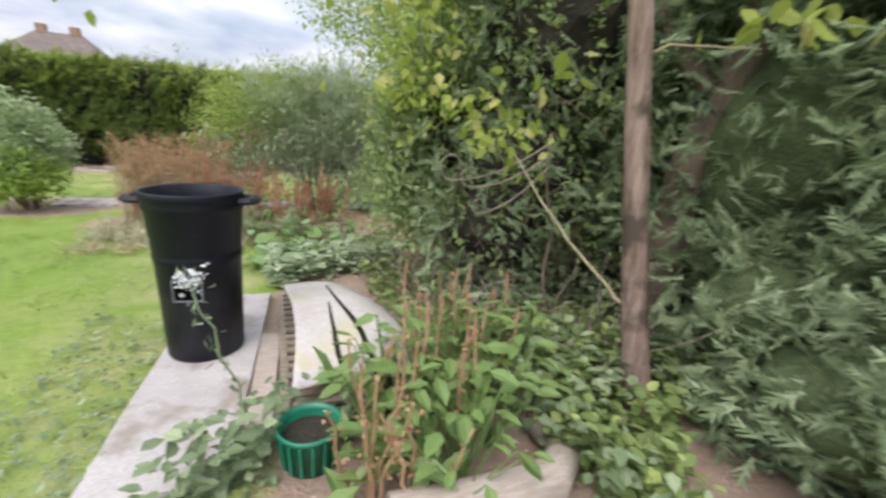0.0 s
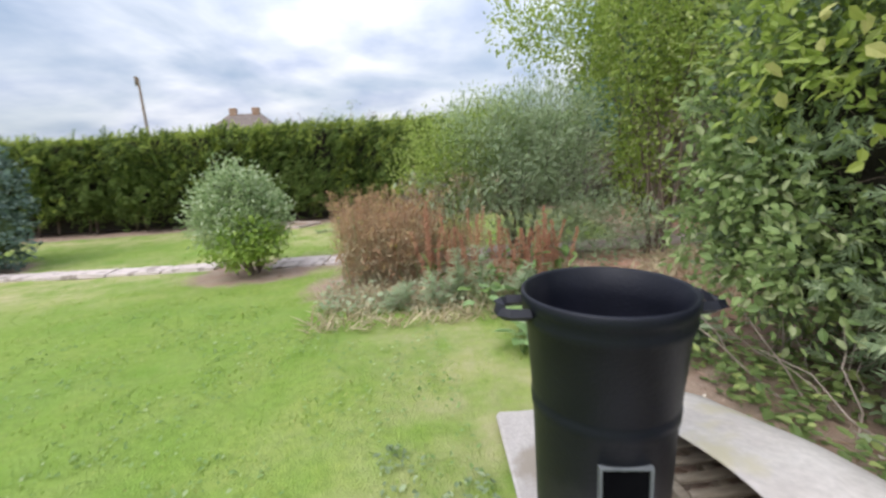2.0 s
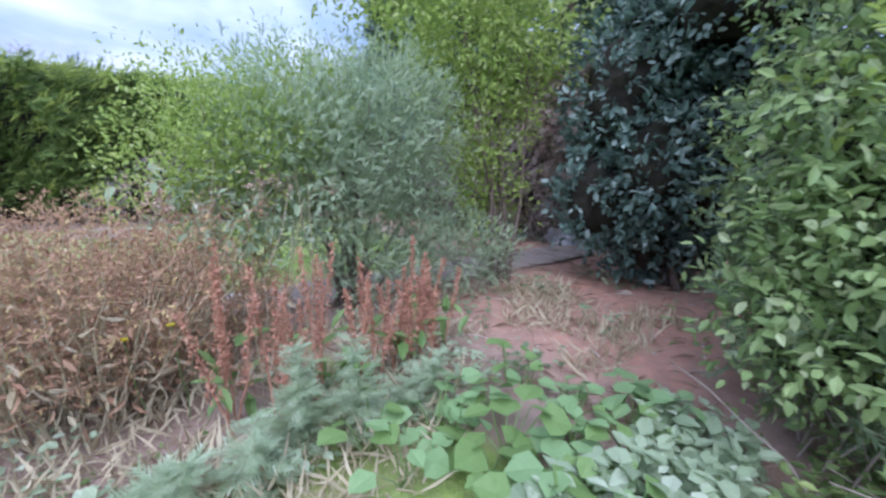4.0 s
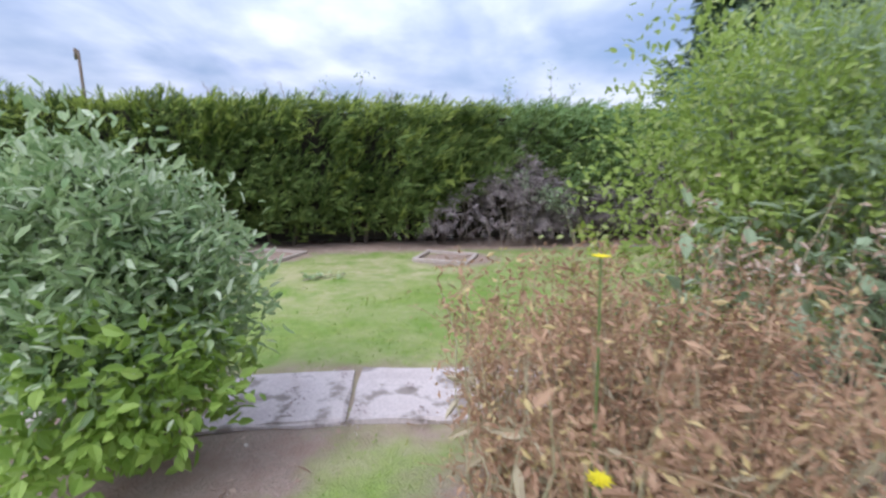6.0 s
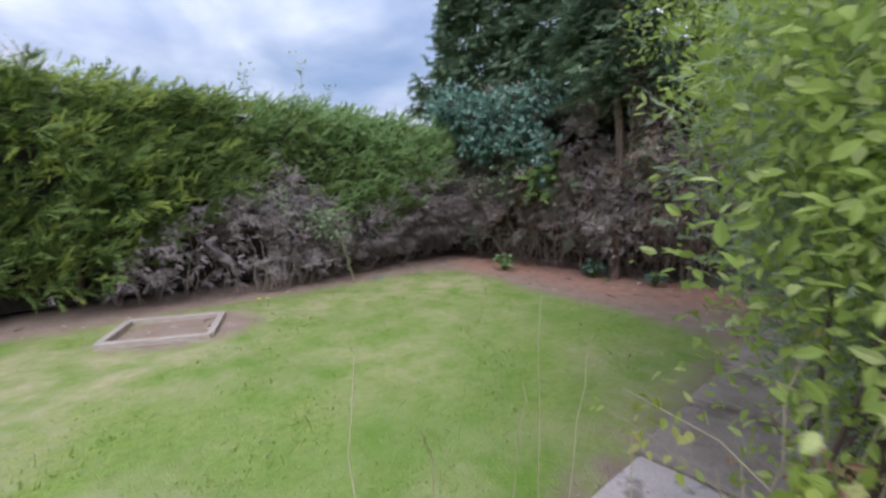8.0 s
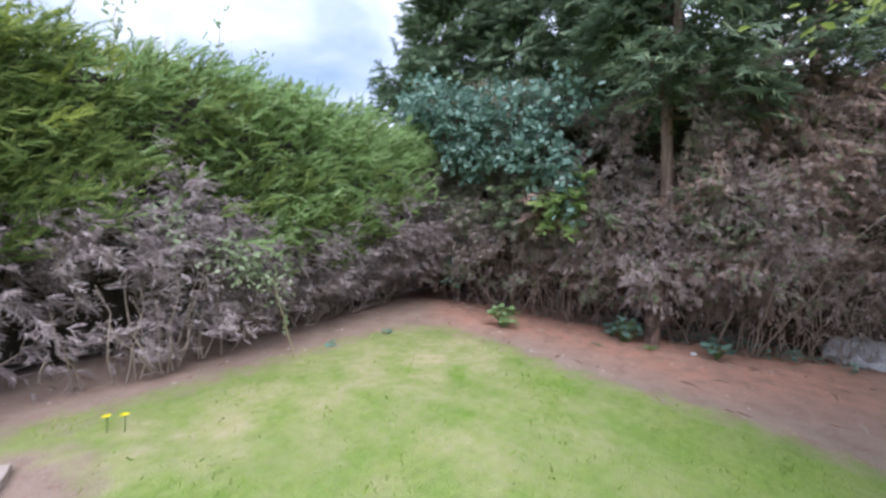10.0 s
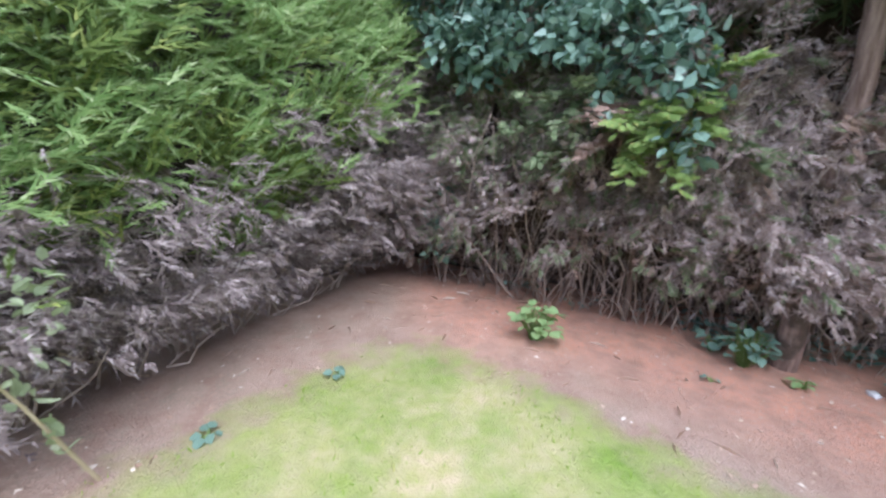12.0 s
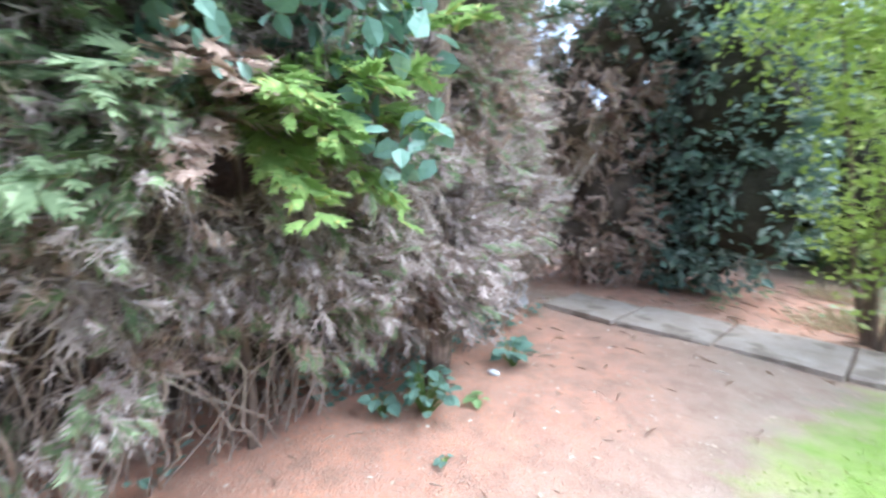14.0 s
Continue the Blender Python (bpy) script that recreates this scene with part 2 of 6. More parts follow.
M = {
    "ground": ground_mat(),
    "grass": leaf_mat("grass_blades", (0.16, 0.27, 0.04), (0.285, 0.38, 0.08), (0.42, 0.41, 0.16), 0.13, 0.35, 0.7, 0.1),
    "hedge": leaf_mat("hedge_sprays", (0.05, 0.095, 0.03), (0.20, 0.27, 0.07), (0.29, 0.34, 0.10), 0.12, 0.25, 0.65, 0.12),
    "hedge_young": leaf_mat("hedge_young_tips", (0.14, 0.265, 0.08), (0.345, 0.475, 0.19), (0.47, 0.57, 0.30), 0.14, 0.4, 0.6, 0.15),
    # Paler yellow-green: sunlight on the upper hedge put into its colour.
    "hedge_top": leaf_mat("hedge_sunlit_growth", (0.23, 0.31, 0.055), (0.46, 0.52, 0.13), None, 0, 0.4, 0.65, 0.12),
    "dead": leaf_mat("dead_conifer_sprays", (0.19, 0.147, 0.135), (0.53, 0.435, 0.405), (0.66, 0.58, 0.55), 0.15, 0.25, 0.85, 0.1),
    # Darker copy of the dead sprays; the low hedge's shading is in its tone.
    "dead_dark": leaf_mat("dark_dead_sprays", (0.115, 0.09, 0.087), (0.39, 0.325, 0.315), (0.60, 0.53, 0.51), 0.18, 0.16, 0.85, 0.1),
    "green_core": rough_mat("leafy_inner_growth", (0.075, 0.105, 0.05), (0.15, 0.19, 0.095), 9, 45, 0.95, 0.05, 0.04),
    "dead_red": leaf_mat("rust_dead_sprays", (0.27, 0.18, 0.145), (0.54, 0.40, 0.335), (0.64, 0.54, 0.47), 0.14, 0.25, 0.85, 0.1),
    "conifer": leaf_mat("dark_conifer_sprays", (0.075, 0.12, 0.075), (0.22, 0.30, 0.18), (0.32, 0.39, 0.22), 0.12, 0.3, 0.65, 0.12),
    "lime": leaf_mat("lime_conifer_growth", (0.20, 0.32, 0.09), (0.40, 0.54, 0.20), (0.55, 0.55, 0.2), 0.08, 0.4, 0.6, 0.15),
    "ivy": leaf_mat("ivy_leaves", (0.08, 0.16, 0.12), (0.255, 0.395, 0.315), (0.40, 0.54, 0.46), 0.12, 0.3, 0.5, 0.3),
    "laurel": leaf_mat("dark_laurel_leaves", (0.06, 0.105, 0.085), (0.19, 0.27, 0.22), (0.38, 0.46, 0.41), 0.16, 0.25, 0.4, 0.4),
    "grey": leaf_mat("grey_green_leaves", (0.28, 0.36, 0.21), (0.48, 0.56, 0.36), (0.58, 0.64, 0.46), 0.12, 0.45, 0.6, 0.2),
    "bush": leaf_mat("bush_leaves", (0.17, 0.28, 0.11), (0.48, 0.565, 0.30), (0.66, 0.71, 0.50), 0.20, 0.4, 0.45, 0.35),
    "bush_low": leaf_mat("bush_low_leaves", (0.19, 0.31, 0.05), (0.40, 0.52, 0.12), None, 0, 0.45, 0.5, 0.3),
    "hazel": leaf_mat("hazel_leaves", (0.10, 0.165, 0.05), (0.29, 0.365, 0.13), (0.44, 0.51, 0.18), 0.14, 0.35, 0.5, 0.3),
    "tree": leaf_mat("tree_leaves", (0.16, 0.25, 0.085), (0.36, 0.45, 0.18), (0.50, 0.55, 0.30), 0.16, 0.4, 0.5, 0.3),
    "lime_tree": leaf_mat("light_green_leaves", (0.24, 0.335, 0.065), (0.45, 0.545, 0.145), (0.57, 0.62, 0.26), 0.16, 0.5, 0.5, 0.3),
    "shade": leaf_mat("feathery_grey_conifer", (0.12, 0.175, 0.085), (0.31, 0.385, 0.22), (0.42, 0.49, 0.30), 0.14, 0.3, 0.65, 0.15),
    "lime_leaf": leaf_mat("yellow_green_leaves", (0.25, 0.34, 0.05), (0.46, 0.50, 0.13), (0.55, 0.52, 0.2), 0.2, 0.45, 0.5, 0.3),
    "brown_leaf": leaf_mat("dried_brown_leaves", (0.28, 0.155, 0.095), (0.56, 0.365, 0.23), (0.64, 0.50, 0.24), 0.16, 0.25, 0.85, 0.1),
    "rust_stalk": rough_mat("tan_stalks", (0.36, 0.21, 0.12), (0.52, 0.35, 0.22), 9, 60, 0.8, 0.2, 0.002),
    "straw": leaf_mat("straw_stems", (0.36, 0.29, 0.17), (0.60, 0.52, 0.36), None, 0, 0.15, 0.8, 0.15),
    "dock": leaf_mat("rust_dock_seed", (0.34, 0.165, 0.103), (0.58, 0.315, 0.212), None, 0, 0.15, 0.9, 0.1),
    "weed": leaf_mat("weed_leaves", (0.11, 0.205, 0.055), (0.27, 0.38, 0.13), (0.38, 0.46, 0.22), 0.15, 0.35, 0.5, 0.3),
    "bigleaf": leaf_mat("pale_big_leaves", (0.18, 0.31, 0.12), (0.34, 0.48, 0.22), (0.50, 0.52, 0.2), 0.16, 0.4, 0.55, 0.3),
    "flower_y": leaf_mat("yellow_petals", (0.75, 0.62, 0.02), (0.85, 0.75, 0.03), None, 0, 0.3, 0.5, 0.2),
    "flower_w": leaf_mat("white_petals", (0.7, 0.7, 0.72), (0.85, 0.85, 0.86), None, 0, 0.3, 0.5, 0.2),
    "litter": leaf_mat("fallen_leaves", (0.30, 0.19, 0.14), (0.55, 0.42, 0.32), (0.72, 0.64, 0.54), 0.14, 0.1, 0.85, 0.1),
    # Dry brown darkened to carry the shade inside dead growth.
    "dead_core": rough_mat("dry_brown_shade_fill", (0.08, 0.062, 0.053), (0.165, 0.13, 0.11), 8, 40, 0.95, 0.05, 0.03),
    # Puts shade deep in foliage into colour; also pot soil and dark stalks.
    "core": rough_mat("shade_fill_soil_stalks", (0.035, 0.032, 0.026), (0.07, 0.062, 0.048), 8, 40, 0.95, 0.05, 0.03),
    "bark": rough_mat("grey_brown_bark", (0.16, 0.115, 0.09), (0.27, 0.21, 0.17), 9, 50, 0.9, 0.15, 0.012, stretch=(6, 6, 1)),
    "bark_red": rough_mat("reddish_bark", (0.15, 0.095, 0.075), (0.44, 0.32, 0.27), 5, 40, 0.8, 0.2, 0.012, stain=(0.09, 0.07, 0.055), stain_scale=3.5, stretch=(6, 6, 0.8)),
    "twig": rough_mat("pale_dead_twigs", (0.30, 0.24, 0.20), (0.50, 0.42, 0.36), 12, 70, 0.9, 0.1, 0.003),
    "stone": rough_mat("worn_concrete", (0.58, 0.49, 0.46), (0.72, 0.63, 0.59), 5, 60, 0.9, 0.15, 0.006, stain=(0.30, 0.25, 0.22), stain_scale=5),
    # Earthy concrete, toned down further to offset the brighter exposure late on.
    "stone_dirty_dim": rough_mat("earth_stained_dim_concrete", (0.35, 0.28, 0.235), (0.46, 0.385, 0.33), 4, 50, 0.95, 0.1, 0.01, stain=(0.23, 0.185, 0.15), stain_scale=3),
    "board": rough_mat("weathered_white_board", (0.44, 0.40, 0.38), (0.57, 0.53, 0.51), 4, 50, 0.7, 0.25, 0.003, stain=(0.30, 0.26, 0.22), stain_scale=3),
    "sheet": rough_mat("dirty_white_sheet", (0.53, 0.475, 0.445), (0.64, 0.595, 0.565), 3, 30, 0.5, 0.35, 0.002, stain=(0.5, 0.45, 0.33), stain_scale=2.2),
    "timber": rough_mat("grey_weathered_timber", (0.24, 0.19, 0.14), (0.42, 0.36, 0.28), 5, 50, 0.9, 0.15, 0.004, stretch=(2, 14, 14)),
    "plank": rough_mat("bleached_timber", (0.45, 0.36, 0.29), (0.60, 0.52, 0.46), 5, 50, 0.9, 0.15, 0.004, stretch=(2, 14, 14)),
    "plastic": rough_mat("black_plastic", (0.004, 0.005, 0.011), (0.008, 0.009, 0.018), 6, 90, 0.5, 0.3, 0.0015, stain=(0.016, 0.016, 0.022), stain_scale=2.5),
    # Near-black colour for the darkness inside an opening.
    "void": rough_mat("hollow_shade", (0.003, 0.003, 0.004), (0.006, 0.006, 0.007), 6, 60, 0.95, 0.02, 0.0),
    "label": rough_mat("scuffed_grey_plastic", (0.10, 0.11, 0.12), (0.20, 0.21, 0.22), 12, 90, 0.5, 0.4, 0.001),
    "green_pot": rough_mat("green_plastic", (0.005, 0.17, 0.095), (0.02, 0.27, 0.16), 6, 60, 0.35, 0.5, 0.001),
    "tile": rough_mat("clay_roof", (0.16, 0.13, 0.115), (0.25, 0.205, 0.185), 2, 12, 0.9, 0.2, 0.02),
    "brickwork": rough_mat("far_brick_wall", (0.32, 0.19, 0.14), (0.42, 0.28, 0.22), 2, 12, 0.9, 0.2, 0.02),
    "pane": rough_mat("dark_pane", (0.02, 0.025, 0.03), (0.05, 0.06, 0.07), 2, 12, 0.1, 0.5, 0.0),
    "bag": rough_mat("grey_sack", (0.40, 0.40, 0.42), (0.55, 0.55, 0.57), 6, 40, 0.6, 0.3, 0.01),
}

# ---- building helpers ----


def gen(seed):
    return np.random.default_rng(seed)


def soup(name, verts, tris, smooth=False):
    """A mesh from arrays of vertices and triangles."""
    me = bpy.data.meshes.new(name)
    verts, tris = np.asarray(verts, np.float32), np.asarray(tris, np.int32)
    me.vertices.add(len(verts))
    me.vertices.foreach_set("co", verts.ravel())
    me.loops.add(tris.size)
    me.loops.foreach_set("vertex_index", tris.ravel())
    me.polygons.add(len(tris))
    me.polygons.foreach_set("loop_start", np.arange(0, tris.size, 3, dtype=np.int32))
    me.polygons.foreach_set("use_smooth", np.full(len(tris), smooth))
    me.update(calc_edges=True)
    return me


def from_bm(name, bm, smooth=False):
    me = bpy.data.meshes.new(name)
    bm.to_mesh(me)
    bm.free()
    for p in me.polygons:
        p.use_smooth = smooth
    return me


MANY = ("seed_head", "seed_growth", "shoots", "bare_stalks", "stem_sheaf", "stalk_sheaf", "twig_tangle", "limb_whorl", "inner_fill", "limbs", "leaves", "crown", "twigs", "flowers", "petals", "branches", "sprays")


def thing(name, at, label, category, group="", kind=""):
    ob = new(name)
    ob.location = at
    return tagged(ob, label, category, group, kind)


def part(name, me, material, parent=None, label="", m=None, kind=""):
    """Links a mesh that is given in world coordinates (or at the pose m) under a thing or a part."""
    if material and not me.materials:
        me.materials.append(M[material])
    ob = new(name, me)
    if parent is not None:
        ob.parent = parent
        if parent.data is None:
            ob.matrix_parent_inverse = Matrix.Translation(parent.location).inverted()
        else:
            ob.matrix_parent_inverse = parent.matrix_basis.inverted()
    if m is not None:
        ob.matrix_basis = m
    if name in MANY:
        kind = "stuff"
    return tagged(ob, label, kind=kind)


def unit(v):
    return v / np.maximum(np.linalg.norm(v, axis=1, keepdims=True), 1e-9)


LEAF = (np.array([(0, 0, 0), (-0.26, 0.32, 0.05), (0.26, 0.32, 0.05), (0, 0.42, -0.03), (-0.2, 0.7, 0.02), (0.2, 0.7, 0.02), (0, 1, -0.12)]),
        np.array([(0, 3, 1), (0, 2, 3), (1, 3, 4), (3, 2, 5), (3, 6, 4), (3, 5, 6)]))
OVAL = (np.array([(0, 0, 0), (-0.2, 0.45, 0.06), (0.2, 0.45, 0.06), (0, 1, -0.08)]), np.array([(0, 3, 1), (0, 2, 3)]))
BLADE = (np.array([(-0.06, 0, 0), (0.06, 0, 0), (0.05, 0.5, 0.06), (0, 1, 0.25)]), np.array([(0, 1, 2), (0, 2, 3)]))


def fan_template(fingers, width, sweep, seed):
    """A flat conifer spray: a spine with side fingers that point forward."""
    r, V, T = gen(seed), [], []
    def tri(a, b, w):
        d = np.subtract(b, a)
        n = np.array([-d[1], d[0], 0]) / max(np.hypot(d[0], d[1]), 1e-6) * w
        k = len(V)
        V.extend([np.add(a, n), np.subtract(a, n), b])
        T.append((k, k + 1, k + 2))
    tri(np.zeros(3), np.array([0, 1, -0.06]), width)
    for i in range(fingers):
        y = 0.12 + 0.7 * i / fingers
        s = -1 if i % 2 else 1
        ln = (0.50 - 0.3 * y) * r.uniform(0.55, 1.25)
        a = np.array([0, y, 0.02])
        tri(a, a + np.array([s * ln * math.sin(sweep), ln * math.cos(sweep), r.uniform(-0.08, 0.05)]), width * 0.95)
    return np.array(V), np.array(T)


SPRAY = fan_template(7, 0.050, 0.62, 3)
FERN = fan_template(10, 0.036, 0.7, 4)
TWIGS = fan_template(5, 0.022, 0.65, 5)
CYPRESS = fan_template(9, 0.075, 0.5, 6)


def scatter(template, pos, way, face, size, wide=1.0):
    """Copies of a leaf template: at pos, pointing along way, its flat side to face."""
    tv, tt = template
    y = unit(way)
    x = unit(np.cross(y, face))
    z = np.cross(x, y)
    s = np.asarray(size).reshape(-1, 1, 1)
    v = pos[:, None, :] + s * (tv[None, :, 0:1] * wide * x[:, None, :] + tv[None, :, 1:2] * y[:, None, :] + tv[None, :, 2:3] * z[:, None, :])
    t = tt[None, :, :] + (np.arange(len(pos)) * len(tv))[:, None, None]
    return v.reshape(-1, 3), t.reshape(-1, 3)


def join(*sets):
    V, T, k = [], [], 0
    for v, t in sets:
        V.append(v)
        T.append(np.asarray(t) + k)
        k += len(v)
    return np.concatenate(V), np.concatenate(T)


def lump(p, scale, seed):
    """Cheap smooth noise at points p, about -1 to 1."""
    r = gen(seed)
    out = np.zeros(len(p))
    for k in range(7):
        f = r.normal(size=3) * scale * (1 + 0.35 * k)
        out += np.sin(p @ f + r.uniform(0, 6.3)) / (1 + 0.3 * k)
    return out / 3.0


def crown_leaves(seed, n, clumps, template, size, up=0.25, droop=0.0, depth=0.35, rough=0.6, wide=1.0, cut=None, twig=0.14, calm=0.5):
    """Leaves on an uneven crown made of clumps (x, y, z, rx, ry, rz); they sit near each clump's skin, in tufts."""
    r = gen(seed)
    clumps = np.asarray(clumps, float)
    area = (clumps[:, 3] * clumps[:, 4] + clumps[:, 4] * clumps[:, 5] + clumps[:, 3] * clumps[:, 5])
    tufts = max(1, n // 7)
    pick = r.choice(len(clumps), tufts, p=area / area.sum())
    d = unit(r.normal(size=(tufts, 3)))
    c = clumps[pick]
    k = 1 - depth * r.random((tufts, 1)) ** 1.6
    k = k + 0.14 * lump(c[:, :3] + d * c[:, 3:], 3.5, seed + 1)[:, None]
    p = c[:, :3] + d * c[:, 3:] * k
    keep = lump(p, 3.0, seed + 2) > -0.75
    p, d = p[keep], d[keep]
    axis = unit(d + r.normal(size=d.shape) * rough * 0.8 + np.array([0, 0, up - droop]))
    along = r.uniform(-0.35, 1.0, (len(p) * 7, 1))
    p, d, axis = np.repeat(p, 7, 0), np.repeat(d, 7, 0), np.repeat(axis, 7, 0)
    p = p + axis * along * twig * 1.15 + r.normal(size=p.shape) * twig * 0.26
    way = axis * 0.8 + r.normal(size=d.shape) * rough * 0.9
    face = d * 0.5 + np.array([0, 0, 0.8]) + r.normal(size=d.shape) * calm
    s = size * r.uniform(0.6, 1.35, len(p))
    ok = p[:, 2] > 0.04
    if cut is not None:
        ok &= cut(p)
    p, way, face, s = p[ok], way[ok], face[ok], s[ok]
    return scatter(template, p, way, face, s, wide)


def tube(points, radii, sides=8):
    """A tapered, bending limb along points."""
    pts = np.asarray(points, float)
    n = len(pts)
    tan = np.gradient(pts, axis=0)
    tan = unit(tan)
    ref = np.array([0.31, 0.95, 0.07])
    x = unit(np.cross(tan, ref))
    y = np.cross(tan, x)
    a = np.linspace(0, 2 * np.pi, sides, endpoint=False)
    ring = np.cos(a)[None, :, None] * x[:, None, :] + np.sin(a)[None, :, None] * y[:, None, :]
    v = pts[:, None, :] + ring * np.asarray(radii, float).reshape(-1, 1, 1)
    v = v.reshape(-1, 3)
    t = []
    for i in range(n - 1):
        for j in range(sides):
            p, q = i * sides + j, i * sides + (j + 1) % sides
            t += [(p, q, q + sides), (p, q + sides, p + sides)]
    top = (n - 1) * sides
    t += [(top, top + j, top + j + 1) for j in range(1, sides - 1)]
    return v, np.array(t)


def bend(a, b, sag, seed, steps=7, wobble=0.03):
    """Points from a to b with a bow and small kinks."""
    r = gen(seed)
    k = np.linspace(0, 1, steps)[:, None]
    p = (1 - k) * np.array(a, float) + k * np.array(b, float)
    p[:, 2:3] += sag * 4 * k * (1 - k)
    p[1:-1] += r.normal(size=(steps - 2, 3)) * wobble
    return p


def stems_set(seed, n, foot, spread, tall, r0, lean=0.15, sides=5):
    """A sheaf of thin stems from about one foot."""
    r, out = gen(seed), []
    for i in range(n):
        a = np.array([foot[0] + np.clip(r.normal(), -1.5, 1.5) * spread[0], foot[1] + np.clip(r.normal(), -1.5, 1.5) * spread[1], foot[2] - 0.02])
        h = tall * r.uniform(0.65, 1.1)
        b = a + np.array([np.clip(r.normal(), -1.4, 1.4) * lean * h, np.clip(r.normal(), -1.4, 1.4) * lean * h, h])
        out.append(tube(bend(a, b, 0, seed * 31 + i, 5, 0.02 * h), np.linspace(r0, r0 * 0.35, 5), sides))
    return join(*out)


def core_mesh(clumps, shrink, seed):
    """Solid shells that close a crown well inside its leaves; dark ones paint its shade."""
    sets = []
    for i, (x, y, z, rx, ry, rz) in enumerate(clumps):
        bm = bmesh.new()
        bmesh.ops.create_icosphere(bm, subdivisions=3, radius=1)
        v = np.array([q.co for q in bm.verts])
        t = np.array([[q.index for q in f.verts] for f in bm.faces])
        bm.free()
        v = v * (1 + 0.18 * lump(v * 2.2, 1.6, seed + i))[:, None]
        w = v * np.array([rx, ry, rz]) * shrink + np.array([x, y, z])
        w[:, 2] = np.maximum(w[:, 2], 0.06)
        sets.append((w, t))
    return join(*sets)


def shrub(name, label, category, base, clumps, n, mat, size, template=LEAF, seed=1, stems=5, stem_r=0.025, core=0.62, group="", low=None, inner="green_core", **kw):
    """A bush: stems from the ground, an inner fill, and a crown of many leaves."""
    ob = thing(name, base, label, category, group)
    r = gen(seed + 50)
    for i in range(stems):
        c = clumps[i % len(clumps)]
        foot = (base[0] + r.normal() * 0.1, base[1] + r.normal() * 0.1, base[2] - 0.05)
        limb = tube(bend(foot, (c[0], c[1], c[2] + 0.3 * c[5]), 0.0, seed * 7 + i, 7, 0.03), np.linspace(stem_r, stem_r * 0.3, 7), 7)
        part("stem", soup(name + "_stem", *limb, True), "bark", ob)
    # Fill stands in for inner foliage; with "core" its shade is painted near black.
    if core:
        part("inner_fill", soup(name + "_core", *core_mesh(clumps, core, seed)), inner, ob)
    part("crown", soup(name + "_crown", *crown_leaves(seed, n, clumps, template, size, **kw)), mat, ob)
    if low:
        part("lower_leaves", soup(name + "_low", *crown_leaves(seed + 9, low[0], low[1], template, low[3])), low[2], ob)
    return ob


def box_bm(sx, sy, sz, bevel=0.006):
    bm = bmesh.new()
    bmesh.ops.create_cube(bm, size=1, matrix=Matrix.Diagonal((sx, sy, sz, 1)))
    if bevel:
        bmesh.ops.bevel(bm, geom=bm.edges[:], offset=bevel, segments=1, affect="EDGES")
    return bm


def lathe(profile, sides=48, at=(0, 0, 0), closed=False):
    """A turned solid from (radius, height) pairs."""
    bm = bmesh.new()
    rings = []
    for r_, z in profile:
        rings.append([bm.verts.new((at[0] + r_ * math.cos(2 * math.pi * j / sides), at[1] + r_ * math.sin(2 * math.pi * j / sides), at[2] + z)) for j in range(sides)])
    for a, b in zip(rings, rings[1:]):
        for j in range(sides):
            bm.faces.new((a[j], a[(j + 1) % sides], b[(j + 1) % sides], b[j]))
    if closed:
        bm.faces.new(rings[0][::-1])
        bm.faces.new(rings[-1])
    return bm


# ---- ground ----


def path_mid(x):
    return 8.26 - 0.1 * x + 0.06 * np.maximum(x - 1.0, 0)


def soil_amount(x, y):
    """1 where bare earth lies, 0 on the lawn."""
    s = np.zeros_like(x)
    def soft(v, w=0.3):
        return np.clip(0.5 + v / w, 0, 1)
    edge = np.interp(y, [7.5, 9.0, 9.8, 10.7, 11.4, 12.1, 13.0], [2.6, 2.95, 3.3, 3.35, 3.45, 3.75, 3.95])
    far = np.interp(x, [-12, -3, 0, 3, 6], [13.75, 13.75, 13.72, 13.6, 13.4])
    turn = 0.28 * np.logaddexp((x - edge) / 0.28, (y - far) / 0.28)
    s = np.maximum(s, soft(turn, 0.75) * soft(y - 6.2) * soft(16 - y) * soft(x + 14))
    right = np.interp(y, [-3, 0.7, 1.3, 3.7, 4.3, 5.4, 6.4, 7.4], [0.6, 0.5, -0.15, -0.15, 0.2, 0.3, 0.1, 0.0])
    s = np.maximum(s, soft(x - right) * soft(7.9 - y))
    s = np.maximum(s, soft(1.0 - np.hypot((x + 1.2) / 1.15, (y - 6.9) / 0.95), 0.6))
    s = np.maximum(s, soft(1.0 - np.hypot((x + 3.4) / 0.95, (y - 8.1) / 0.7), 0.6))
    s = np.maximum(s, 0.9 * soft(1.0 - np.hypot((x + 0.7) / 0.75, (y - 12.95) / 0.6), 0.8))
    s = np.maximum(s, 0.9 * soft(1.0 - np.hypot((x + 4.0) / 0.75, (y - 13.6) / 0.6), 0.8))
    s = np.maximum(s, soft(1.0 - np.hypot((x + 9.2) / 1.3, (y - 9.6) / 1.0), 0.6))
    s = np.maximum(s, 0.6 * soft(0.55 - np.abs(y - path_mid(x)), 0.35) * (x > -4.3))
    return s


